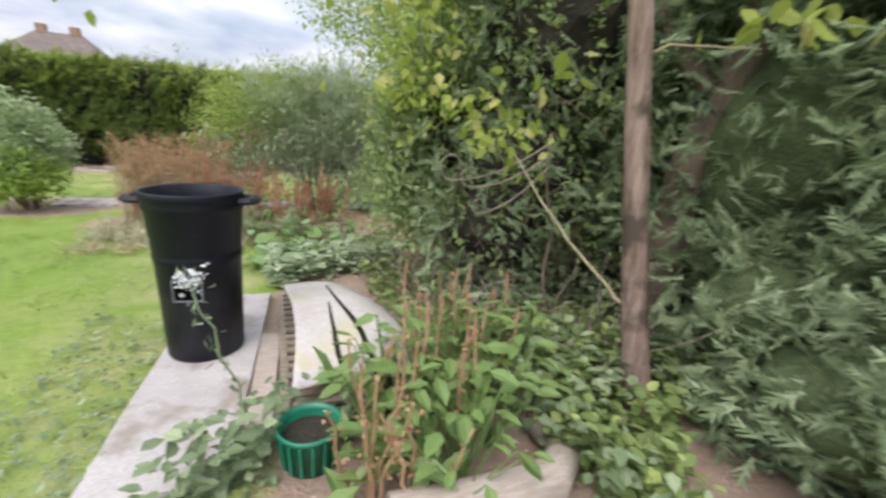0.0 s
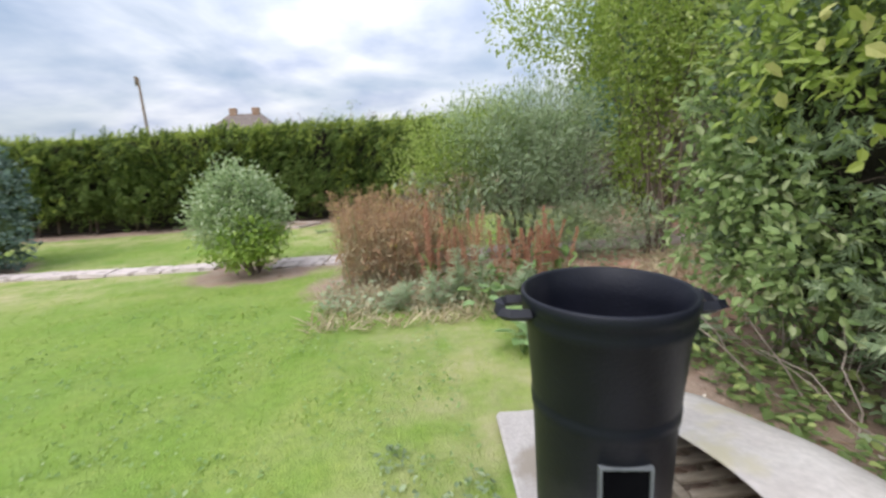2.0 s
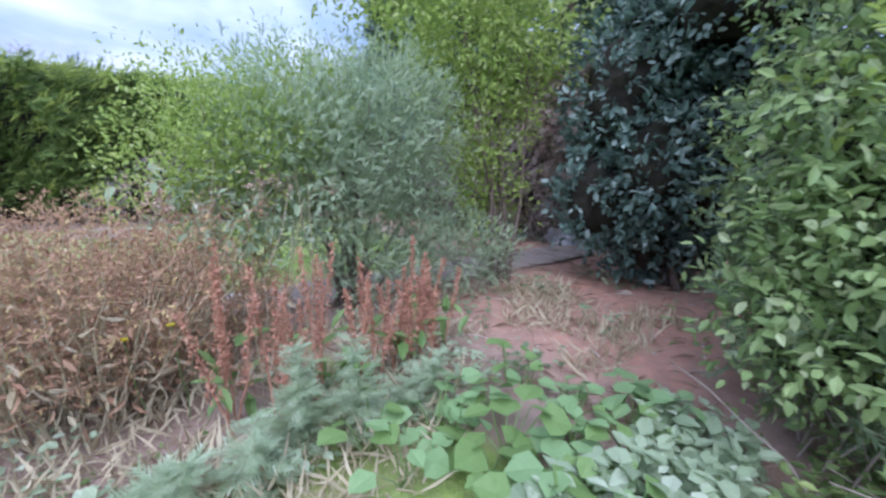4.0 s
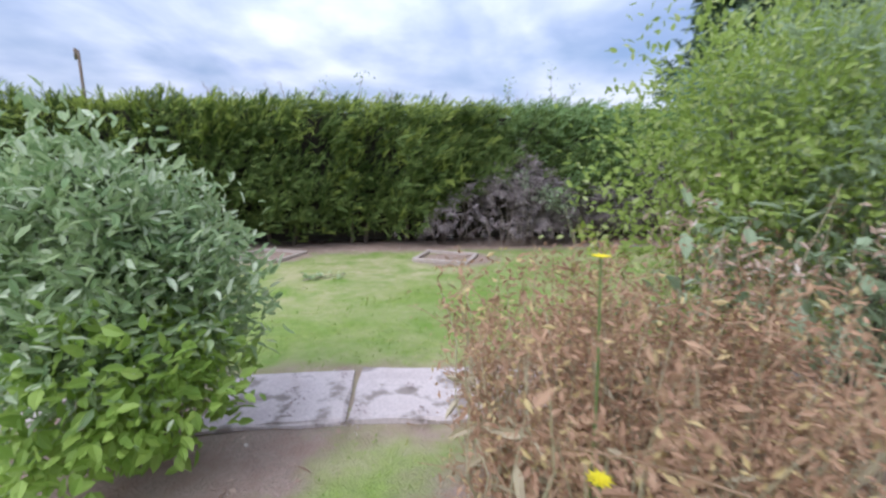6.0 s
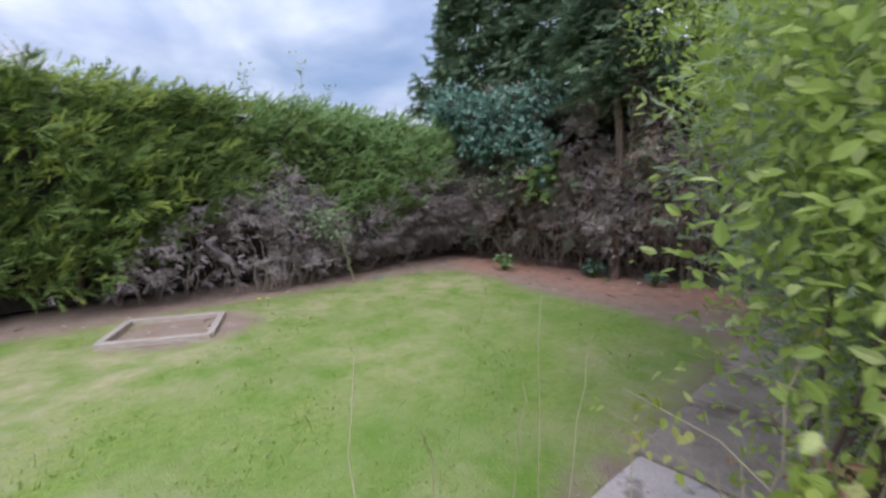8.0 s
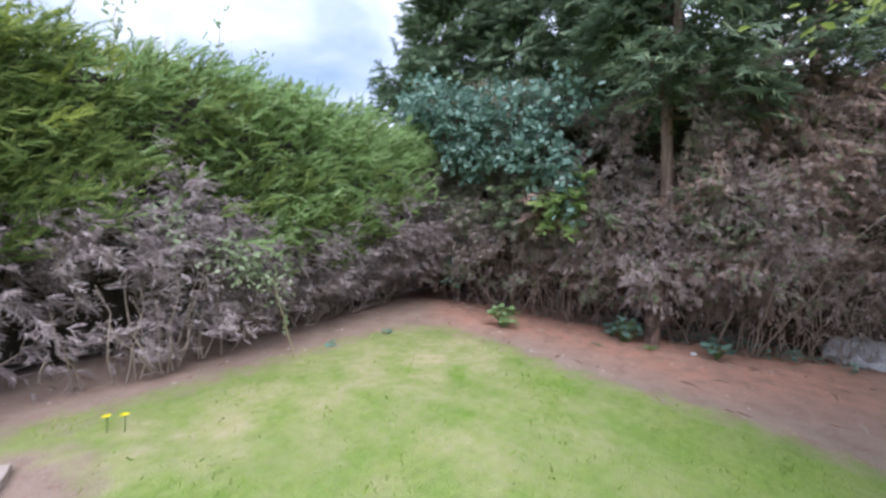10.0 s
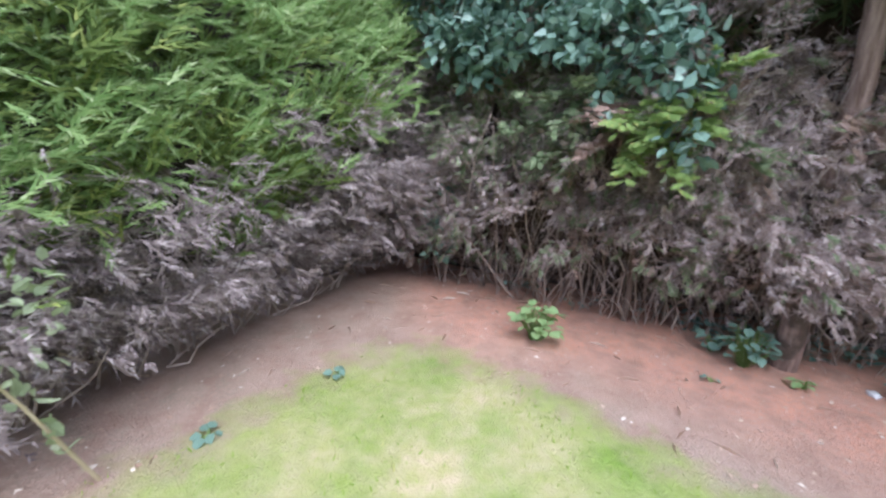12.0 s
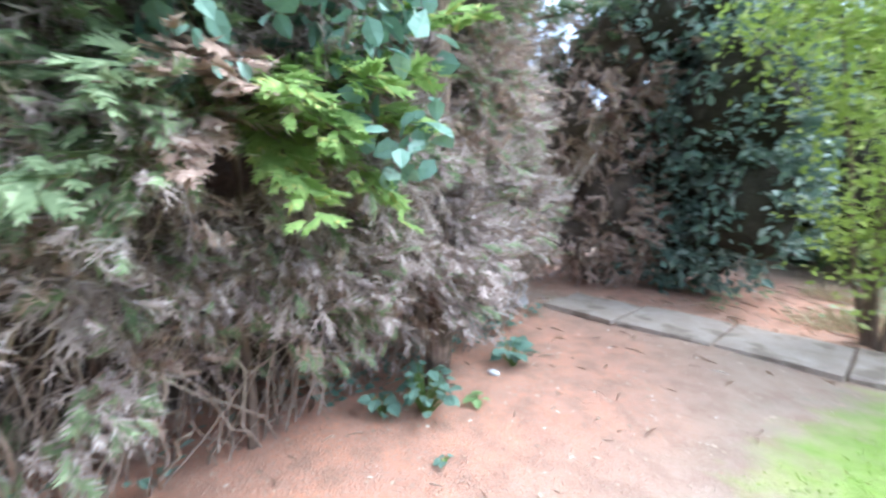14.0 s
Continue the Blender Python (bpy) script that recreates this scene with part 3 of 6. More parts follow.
def worn_amount(x, y):
    """1 where the grass is thin and yellow."""
    w = np.exp(-((x - 1.6) / 2.2) ** 2 - ((y - 11.3) / 1.3) ** 2) * 0.5
    w = np.maximum(w, np.exp(-((x + 2.2) / 2.2) ** 2 - ((y - 12.1) / 0.9) ** 2))
    w = np.maximum(w, np.exp(-((y - 12.9) / 0.9) ** 2) * 0.7)
    w = np.maximum(w, 0.8 * np.exp(-((y - path_mid(x)) / 0.9) ** 2))
    w = np.maximum(w, 0.55 * np.exp(-((x + 0.6) / 0.9) ** 2) * (y < 7))
    w = np.maximum(w, 0.9 * np.exp(-((x + 7.5) / 2.5) ** 2 - ((y - 7.8) / 0.9) ** 2))
    w = np.maximum(w, 0.95 * np.exp(-((x - 2.9) / 1.3) ** 2 - ((y - 12.6) / 1.0) ** 2))
    for cx, cy, rx, ry, k in ((-2.9, 10.9, 1.0, 0.8, 0.85), (-1.8, 11.6, 1.2, 0.6, 0.8), (0.2, 10.7, 1.0, 0.8, 0.6), (-2.4, 12.6, 1.5, 0.5, 0.9)):
        w = np.maximum(w, k * np.exp(-((x - cx) / rx) ** 2 - ((y - cy) / ry) ** 2))
    s = soil_amount(x, y)
    w = np.maximum(w, 1.1 * s * (1.3 - s) * (y > 8.5))
    w = np.maximum(w, 0.5 * np.clip(lump(np.stack([x, y, x * 0], 1), 1.0, 83), 0, 1) * (y > 8.3))
    return np.clip(w + 0.12, 0, 1)


def rust_amount(x, y):
    """1 where fallen needles redden the earth."""
    p = np.stack([x, y, x * 0], 1)
    near = np.clip((x - np.interp(y, [8, 10, 12, 12.9, 13.5, 14.2], [3.7, 3.35, 3.75, 3.5, 3.9, 4.8])) / 0.9, 0, 1) * np.clip((y - 8.0) / 1.0, 0, 1)
    near = np.maximum(near, 0.8 * np.clip((x - 1.0) / 0.8, 0, 1) * np.clip((7.9 - y) / 0.5, 0, 1) * np.clip((y - 4.2) / 0.8, 0, 1))
    return np.clip(near * (1 + 0.25 * lump(p, 2.0, 79)), 0, 1)


def height(x, y):
    p = np.stack([x, y, x * 0], 1)
    return 0.018 * lump(p, 1.3, 77) + 0.010 * lump(p, 4.0, 78)


def make_ground():
    xs = np.concatenate([[-400, -150, -60, -30], np.arange(-14, 9.01, 0.14), [14, 30, 60, 150, 400]])
    ys = np.concatenate([[-400, -150, -60, -20, -8], np.arange(-3, 17.01, 0.14), [22, 40, 60, 150, 400]])
    X, Y = np.meshgrid(xs, ys)
    x, y = X.ravel(), Y.ravel()
    near = (x > -14) & (x < 9) & (y > -3) & (y < 17)
    v = np.stack([x, y, np.where(near, height(x, y), -0.03)], 1)
    i = np.arange(len(xs) * len(ys)).reshape(len(ys), len(xs))
    a, b, c, d = i[:-1, :-1].ravel(), i[:-1, 1:].ravel(), i[1:, 1:].ravel(), i[1:, :-1].ravel()
    t = np.concatenate([np.stack([a, b, c], 1), np.stack([a, c, d], 1)])
    me = soup("ground", v, t, True)
    for name, f in (("soil", soil_amount), ("worn", worn_amount), ("rust", rust_amount)):
        at = me.attributes.new(name, "FLOAT", "POINT")
        at.data.foreach_set("value", np.where(near, f(x, y), 0.0).astype(np.float32))
    me.materials.append(M["ground"])
    tagged(new("ground", me), "mown garden lawn with bare reddish earth along the trees", "ground", kind="structure")


make_ground()


def make_grass():
    r = gen(11)
    n = 260000
    x, y = r.uniform(-9, 5.0, n), r.uniform(0.8, 13.9, n)
    path = np.interp(y, [0, 2, 4.5, 6.5, 7.5, 9.8, 11, 12.6], [-0.2, -1.2, -1.6, -2.3, -2.2, -0.9, 0.3, 3.0])
    keep = (soil_amount(x, y) + 0.35 * lump(np.stack([x, y, x * 0], 1), 5, 12) < 0.4) & (r.random(n) < np.clip(1.25 - np.abs(x - path) / 6, 0.15, 1))
    keep &= np.abs(y - path_mid(x)) > 0.29 + 0.04 * np.sin(9 * x)
    keep &= ~((np.abs(x + 0.43) < 0.36) & (y > 1.6) & (y < 3.8))
    keep &= r.random(n) > 0.85 * worn_amount(x, y)
    x, y = x[keep], y[keep]
    n = len(x)
    p = np.stack([x, y, height(x, y) - 0.008], 1)
    way = np.stack([r.normal(size=n), r.normal(size=n), 0.42 + 0.25 * r.random(n)], 1)
    face = np.array([0, 0, 1.0]) + r.normal(size=(n, 3)) * 0.3
    s = r.uniform(0.016, 0.038, n) * np.where(y > 9, 1.15, 1.0) * (1 + 0.45 * np.clip(lump(np.stack([x, y, x * 0], 1), 4.5, 14), -0.6, 1)) * np.where(r.random(n) < 0.02, 1.7, 1)
    ob = part("grass", soup("grass", *scatter(BLADE, p, way, face, s, 1.6)), "grass")
    tagged(ob, "short green lawn grass with yellowed blades", "grass", kind="stuff")


make_grass()


def make_path():
    ob = thing("path", (-1.5, path_mid(-1.5), 0), "worn pinkish concrete slab path across the lawn", "path", kind="structure")
    r = gen(21)
    kinds = []
    for k in range(8):
        bm = box_bm(0.86, 0.66 if k < 4 else 0.78 if k < 6 else 0.40, 0.07, 0.012)
        bmesh.ops.subdivide_edges(bm, edges=[e for e in bm.edges if e.calc_length() > 0.3], cuts=2)
        for q in bm.verts:
            q.co += Vector(r.normal(size=3)) * 0.006
        kinds.append(from_bm("slab", bm))
    x, i = -9.0, 0
    while x < 5.6:
        if -4.0 < x < -3.1:
            x += 0.885
            continue
        # Slabs past x 0.3 get the earthy, exposure-dimmed concrete.
        part("slab", kinds[6 + i % 2] if x < -4.1 else kinds[i % 4] if x < 0.3 else kinds[4 + i % 2], "stone" if x < 0.3 else "stone_dirty_dim", ob, m=pose(x, path_mid(x) + r.normal() * 0.012, 0.012 + r.normal() * 0.004, r.normal() * 0.7, r.normal() * 0.7, -5.7 + r.normal() * 0.8))
        x += 0.885
        i += 1


make_path()


def make_litter():
    r = gen(31)
    n = 12000
    x, y = r.uniform(-3.0, 6.2, n), r.uniform(0.6, 14.4, n)
    keep = soil_amount(x, y) > 0.55
    x, y = x[keep], y[keep]
    n = len(x)
    p = np.stack([x, y, height(x, y) + 0.006], 1)
    a = r.uniform(0, 6.3, n)
    way = np.stack([np.cos(a), np.sin(a), r.normal(size=n) * 0.15], 1)
    face = np.stack([r.normal(size=n) * 0.3, r.normal(size=n) * 0.3, np.ones(n)], 1)
    sets = [scatter(OVAL, p, way, face, 0.012 + 0.04 * r.random(n) ** 2.5, 1.6)]
    k = 600
    q = p[r.choice(n, k)]
    a = r.uniform(0, 6.3, k)
    sets.append(scatter(OVAL, q + np.array([0, 0, 0.004]), np.stack([np.cos(a), np.sin(a), r.normal(size=k) * 0.08], 1), np.tile([0.0, 0, 1], (k, 1)), r.uniform(0.05, 0.2, k), 0.12))
    k = 350
    q = np.stack([r.uniform(1.0, 4.8, k), r.uniform(4.6, 8.0, k), np.full(k, 0.02)], 1)
    a = r.normal(size=k) * 0.7 + 2.3
    sets.append(scatter(OVAL, q, np.stack([np.cos(a), np.sin(a), 0.03 + r.normal(size=k) * 0.04], 1), np.tile([0.0, 0, 1], (k, 1)), r.uniform(0.08, 0.3, k), 0.12))
    tagged(part("leaf_litter", soup("leaf_litter", *join(*sets)), "litter"), "dry fallen leaves and twigs on bare earth", "leaf litter", kind="stuff")
    # crumbs of earth on the slabs
    n = 1100
    x = np.where(r.random(n) < 0.6, r.uniform(-2.8, -1.9, n), r.uniform(-4, 4, n))
    y = path_mid(x) + r.uniform(-0.4, 0.36, n)
    keep = lump(np.stack([x, y, x * 0], 1), 5, 33) > 0.1
    x, y = x[keep], y[keep]
    n = len(x)
    p = np.stack([x, y, np.full(n, 0.052)], 1)
    a = r.uniform(0, 6.3, n)
    sc = scatter(OVAL, p, np.stack([np.cos(a), np.sin(a), r.normal(size=n) * 0.3], 1), np.tile([0.0, 0, 1], (n, 1)), r.uniform(0.01, 0.035, n), 1.5)
    tagged(part("path_crumbs", soup("path_crumbs", *sc), "dead"), "dark crumbs of earth and moss on the slabs", "debris", kind="stuff")


make_litter()

# ---- the clipped conifer hedge ----
HEDGE_Y, HEDGE_TOP, HEDGE_END = 14.36, 3.02, 5.7


def dead_line(x):
    return np.interp(x, [-6, -4, -1.4, -0.6, 0.2, 1.0, 1.5, 2.1, 3.0, 4.2, 5.2], [-1, -0.5, 0.1, 1.1, 1.45, 1.85, 1.3, 0.95, 1.05, 1.95, 2.6])


def hedge_top(x):
    return np.interp(x, [-14, -8, -5, 0, 5], [2.74, 2.80, 2.93, 2.99, 2.98])


def hedge_front(x, z, seed=41):
    p = np.stack([x, x * 0, z], 1)
    bulge = 0.24 * lump(p, 1.5, seed) + 0.16 * lump(p, 4.2, seed + 1)
    skirt = 0.42 * np.exp(-((x - 0.2) / 1.0) ** 2) * np.clip(1.5 - z, 0, 1.2) / 1.2
    under = 0.5 * np.clip(0.6 - z, 0, 0.6) / 0.6
    out = 0.34 * np.clip((x + 0.4) / 1.4, 0, 1) * np.clip((z - 0.2) / 0.7, 0, 1) * np.clip((3.1 - z) / 0.9, 0, 1)
    skirt = skirt + 0.22 * np.clip(lump(p, 2.6, 50), 0, 1) * (z < dead_line(x) + 0.2)
    crown = 0.35 * np.clip((z - hedge_top(x) + 0.3) / 0.3, 0, 1) ** 2
    return HEDGE_Y - bulge - skirt - out + under * np.where(x < -0.9, 1.0, 0.55) + crown


def plumes(r, base, axis, face, per, reach, size, loose=0.32):
    """Each plume is several sprays set along one axis, smaller towards its tip."""
    m = len(base)
    t = r.uniform(0, 1, (m * per, 1))
    base, axis, face = np.repeat(base, per, 0), np.repeat(unit(axis), per, 0), np.repeat(face, per, 0)
    p = base + axis * t * reach + r.normal(size=base.shape) * 0.035
    way = axis + r.normal(size=base.shape) * loose
    return p, way, face + r.normal(size=base.shape) * 0.4, size * (1.3 - 0.7 * t[:, 0]) * r.uniform(0.6, 1.35, m * per), t[:, 0]


def make_hedge():
    ob = thing("hedge", (-4, 15.1, 0), "tall clipped green conifer hedge, dead and brown along its foot", "hedge")
    r = gen(42)
    sets, young, dead, top = [], [], [], []
    for x0, x1, n, size, reach in ((-40, -14, 1300, 0.42, 0.5), (-14, -5, 1500, 0.30, 0.7), (-5, 0, 1150, 0.25, 0.72), (0, HEDGE_END, 2000, 0.20, 0.55)):
        x, z = r.uniform(x0, x1, n), r.uniform(0.25, 1.0, n)
        z = 0.16 + (hedge_top(x) - 0.36) * r.random(n)
        y = hedge_front(x, z) + 0.2 + np.abs(r.normal(size=n)) * 0.12 - np.where(r.random(n) < 0.22, r.uniform(0.1, 0.3, n), 0)
        y += 0.5 * np.clip((x - HEDGE_END + 0.5) / 0.5, 0, 1) ** 2
        p = np.stack([x, y, z], 1)
        lean = 0.65 + 0.6 * lump(p, 0.8, 44)
        way = np.stack([lean * 0.9 + r.normal(size=n) * 0.25, -0.6 + r.normal(size=n) * 0.25, 0.45 + r.normal(size=n) * 0.3], 1)
        face = np.stack([r.normal(size=n) * 0.3, -np.ones(n), 0.8 + r.normal(size=n) * 0.3], 1)
        per, tone = 12, r.random(n)
        p, way, face, s, t = plumes(r, p, way, face, per, reach, size, 0.30 if x0 < 0 else 0.42)
        tone = np.repeat(tone, per)
        x, z, n = p[:, 0], p[:, 2], len(p)
        edge = dead_line(x) + 0.3 * lump(p, 3.0, 45) + 0.10 * r.normal(size=n)
        isdead = (z < edge) & (lump(p, 3.2, 49) > -0.35)
        isdead |= (x > 0.8) & (z < 2.15) & (lump(p, 2.1, 54) > 0.5) & (r.random(n) < 0.8)
        hole = (lump(p, 2.8, 46) < -0.55) | (lump(p, 5.5, 53) < -0.48)
        live = ~isdead & ~hole & (r.random(n) < np.clip((z - 0.02) / 0.5, 0.1, 1)) & (z > dead_line(x) - 0.3) & (z < hedge_top(x) - 0.05)
        # Pale sprays increase with height to paint a sunlit top; x adds lime tips.
        chance = 0.06 + 0.55 * np.clip((z - 1.5) / 1.3, 0, 1) * np.where(x < -6, 1.2, 0.9) + 0.62 * np.clip((x - 0.5) / 1.5, 0, 1)
        light_tip = (tone < chance + 0.3 * lump(p, 2.4, 51)) & (t > r.uniform(0.1, 0.5, n))
        for want, rows in ((live & ~light_tip, sets), (live & light_tip, young if x0 >= 0 else top)):
            rows.append(scatter(SPRAY, p[want], way[want], face[want], s[want], 0.62))
        d = isdead & (x > -6) & (r.random(n) < np.clip((z - 0.02) / 0.4, 0.15, 1)) & (lump(p, 4.5, 52) > -0.6)
        way[d, 2] -= 0.7
        dead.append(scatter(SPRAY, p[d], way[d] + r.normal(size=(d.sum(), 3)) * 0.3, face[d], s[d] * 0.7, 0.7))
        dead.append(scatter(TWIGS, p[d], way[d] + r.normal(size=(d.sum(), 3)) * 0.6, face[d], s[d] * 0.95))
        m = n // 4
        x = r.uniform(x0, x1, m)
        y = HEDGE_Y + 0.15 + r.uniform(0, 1.3, m) ** 1.4
        p = np.stack([x, y, hedge_top(x) - 0.14 + 0.04 * lump(np.stack([x, y, x * 0], 1), 2.0, 47) - 0.12 * r.random(m)], 1)
        way = np.stack([0.3 + r.normal(size=m) * 0.5, -0.35 + r.normal(size=m) * 0.4, 0.55 + r.normal(size=m) * 0.2], 1)
        top.append(scatter(SPRAY, p, way, r.normal(size=(m, 3)) + np.array([0, -0.6, 0.3]), size * r.uniform(0.4, 0.75, m), 0.7))
    part("young_foliage", soup("hedge_young", *join(*young)), "hedge_young", ob, "lighter lime-green tips")
    part("foliage", soup("hedge_foliage", *join(*sets)), "hedge", ob)
    part("dead_foliage", soup("hedge_dead", *join(*dead)), "dead_dark", ob, "dead grey-brown conifer sprays")
    part("sunlit_growth", soup("hedge_top", *join(*top)), "hedge_top", ob, "upper growth in paler green that imitates sunlight")
    # long shoots that missed the shears
    x = np.concatenate([r.uniform(-6, 4.6, 60), r.uniform(0.8, 2.6, 30), r.uniform(-4, -1.5, 25)])
    p = np.stack([x, HEDGE_Y + r.uniform(0.2, 1.2, len(x)), hedge_top(x) - 0.1], 1)
    way = np.stack([r.normal(size=len(x)) * 0.7, r.normal(size=len(x)) * 0.3, np.ones(len(x))], 1)
    part("shoots", soup("hedge_shoots", *scatter(TWIGS, p, way, r.normal(size=(len(x), 3)), r.uniform(0.2, 0.5, len(x)), 0.6)), "twig", ob)
    # self-sown leafy shoots that stand above the clipped top
    for i, (x, z1) in enumerate(((1.85, 3.78), (0.78, 3.45), (-2.45, 3.46), (-2.9, 3.3), (2.2, 3.4))):
        pts = bend((x, 14.9, 2.7), (x + r.normal() * 0.12, 14.9, z1), 0, 420 + i, 8, 0.02)
        stem = part("shoot", soup("hedge_shoot", *tube(pts, np.linspace(0.008, 0.003, 8), 5), True), "twig", ob, "thin leafy shoot above the clipped top")
        q = np.repeat(pts[3:], 8, 0) + r.normal(size=(40, 3)) * np.array([0.08, 0.05, 0.05])
        part("leaves", soup("hedge_shoot_leaves", *scatter(LEAF, q, r.normal(size=q.shape), r.normal(size=q.shape), r.uniform(0.04, 0.08, 40), 0.9)), "bush", stem)
    # trunks in the dark under the skirt
    rows = []
    for i, xx in enumerate(np.arange(-12, 5.4, 0.55)):
        a = (xx + r.normal() * 0.22, 14.95 + r.normal() * 0.04, -0.05)
        rows.append(tube(bend(a, (xx + r.normal() * 0.2, 15.1, 2.2), 0, 300 + i, 6, 0.04), np.linspace(0.045, 0.025, 6), 7))
    part("stem_sheaf", soup("hedge_stems", *join(*rows), True), "bark", ob)
    # Near-black box: the hedge's shaded depth as colour, which also stops see-through.
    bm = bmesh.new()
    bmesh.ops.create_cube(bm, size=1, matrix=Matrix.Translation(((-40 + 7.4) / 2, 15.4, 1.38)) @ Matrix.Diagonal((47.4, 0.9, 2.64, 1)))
    part("inner_fill", from_bm("hedge_core", bm), "core", ob)
    # pale green climber leaves over the dead part
    spots = [(1.35, 13.78, 1.05, 0.28, 0.12, 0.2), (1.7, 13.75, 0.85, 0.2, 0.1, 0.15), (0.9, 13.85, 1.35, 0.2, 0.1, 0.15)]
    part("climber_leaves", soup("hedge_climber", *crown_leaves(431, 520, spots, LEAF, 0.06, depth=0.9, wide=1.1, twig=0.12)), "grey", ob, "pale green climber leaves")
    # bare stalks of a climber on the dead part
    rows = []
    for i in range(70):
        xx = r.uniform(-1.2, 4.6)
        yy = hedge_front(np.array([xx]), np.array([0.4]))[0] - 0.05
        h = r.uniform(0.3, 1.1)
        rows.append(tube(bend((xx, yy + 0.25, 0.02), (xx + r.normal() * 0.25, yy + r.normal() * 0.08, h), 0.0, 500 + i, 5, 0.03), np.linspace(0.009, 0.003, 5), 4))
    part("bare_stalks", soup("hedge_stalks", *join(*rows)), "twig", ob)


make_hedge()

# ---- the row of tall conifers ----
ROW_X = 5.75


def conifer(seed, at, tall, radius, low, n, dense=1.0, girth=0.15):
    ob = thing("conifer", (at[0], at[1], 0), "tall dark conifer with bare brown lower trunk and dead branches", "conifer tree", "conifers along the boundary")
    r = gen(seed)
    tr = [tube(bend((at[0], at[1], -0.1), (at[0] + r.normal() * 0.15, at[1] + r.normal() * 0.15, tall * 0.95), 0, seed, 10, 0.03), np.linspace(girth, 0.02, 10), 10)]
    part("trunk", soup("conifer_trunk", *join(*tr), True), "bark_red", ob)
    limbs = []
    k = int(46 * dense)
    p, way = [], []
    for i in range(k):
        z = low + (tall - low) * (i + r.random()) / k
        reach = radius * (1 - 0.75 * ((z - low) / (tall - low)) ** 1.3) * r.uniform(0.75, 1.15)
        a = r.uniform(0, 6.283)
        d = np.array([math.cos(a), math.sin(a), 0])
        tip = np.array([at[0], at[1], z]) + d * reach + np.array([0, 0, 0.12 * reach])
        pts = bend((at[0], at[1], z), tip, -0.08 * reach, seed * 97 + i, 6, 0.03)
        limbs.append(tube(pts, np.linspace(0.035, 0.008, 6), 5))
        m = int(n / k)
        t = r.uniform(0.25, 1.05, m) ** 0.8
        q = (1 - t)[:, None] * pts[0] + t[:, None] * pts[-1]
        side = np.array([-d[1], d[0], 0])
        q = q + side * (r.normal(size=(m, 1)) * 0.22 * reach * (1.15 - t)[:, None]) + np.array([0, 0, 1]) * (r.normal(size=(m, 1)) * 0.14 - 0.06)
        p.append(q)
        way.append(d * 0.9 + side * r.normal(size=(m, 1)) * 0.7 + np.array([0, 0, -0.4]) + r.normal(size=(m, 3)) * 0.35)
    p, way = np.concatenate(p), np.concatenate(way)
    part("limb_whorl", soup("conifer_limbs", *join(*limbs), True), "bark", ob)
    face = np.array([0, 0, 1.0]) + r.normal(size=p.shape) * 0.45
    part("crown", soup("conifer_crown", *scatter(SPRAY, p, way, face, r.uniform(0.2, 0.46, len(p)), 1.1)), "conifer", ob)
    return ob


ROW = ((6.35, 14.9, 7.4, 1.5, 2.3, 7000, 1.6), (6.5, 13.3, 7.8, 1.35, 2.5, 7000, 1.6), (6.45, 11.9, 7.2, 1.35, 2.6, 6500, 1.5),
       (5.2, 10.66, 7.0, 1.15, 2.9, 5000, 1.3), (6.4, 9.3, 6.6, 1.25, 3.2, 1700, 0.8), (6.7, 8.0, 6.5, 1.7, 2.9, 2400, 0.9), (7.6, 12.6, 7.5, 1.7, 2.2, 2600, 0.8), (7.8, 10.0, 6.8, 1.5, 2.8, 900, 0.6))
for i, (x, y, h, rad, low, n, dn) in enumerate(ROW):
    conifer(601 + i, (x, y), h, rad, low, n, dn, 0.10 if x < 6 else 0.15)


def row_front(y, z, seed=63):
    """The face of the dead growth: it leans out over a recessed foot."""
    p = np.stack([y * 0, y, z], 1)
    face = np.interp(y, [7.8, 8.6, 9.4, 10.0, 10.6, 12.6, 13.4, 14.6], [6.0, 5.75, 5.4, 5.1, 4.95, 4.95, 5.0, 4.95])
    foot = 0.80 * np.clip((1.1 - z) / 0.85, 0, 1) ** 1.3 * np.clip((y - 8.6) / 1.5, 0.2, 1)
    return face + foot - 0.26 * lump(p, 1.5, seed) - 0.22 * lump(p, 4.0, seed + 1) + 0.14 * np.clip(z - 1.6, 0, 3)


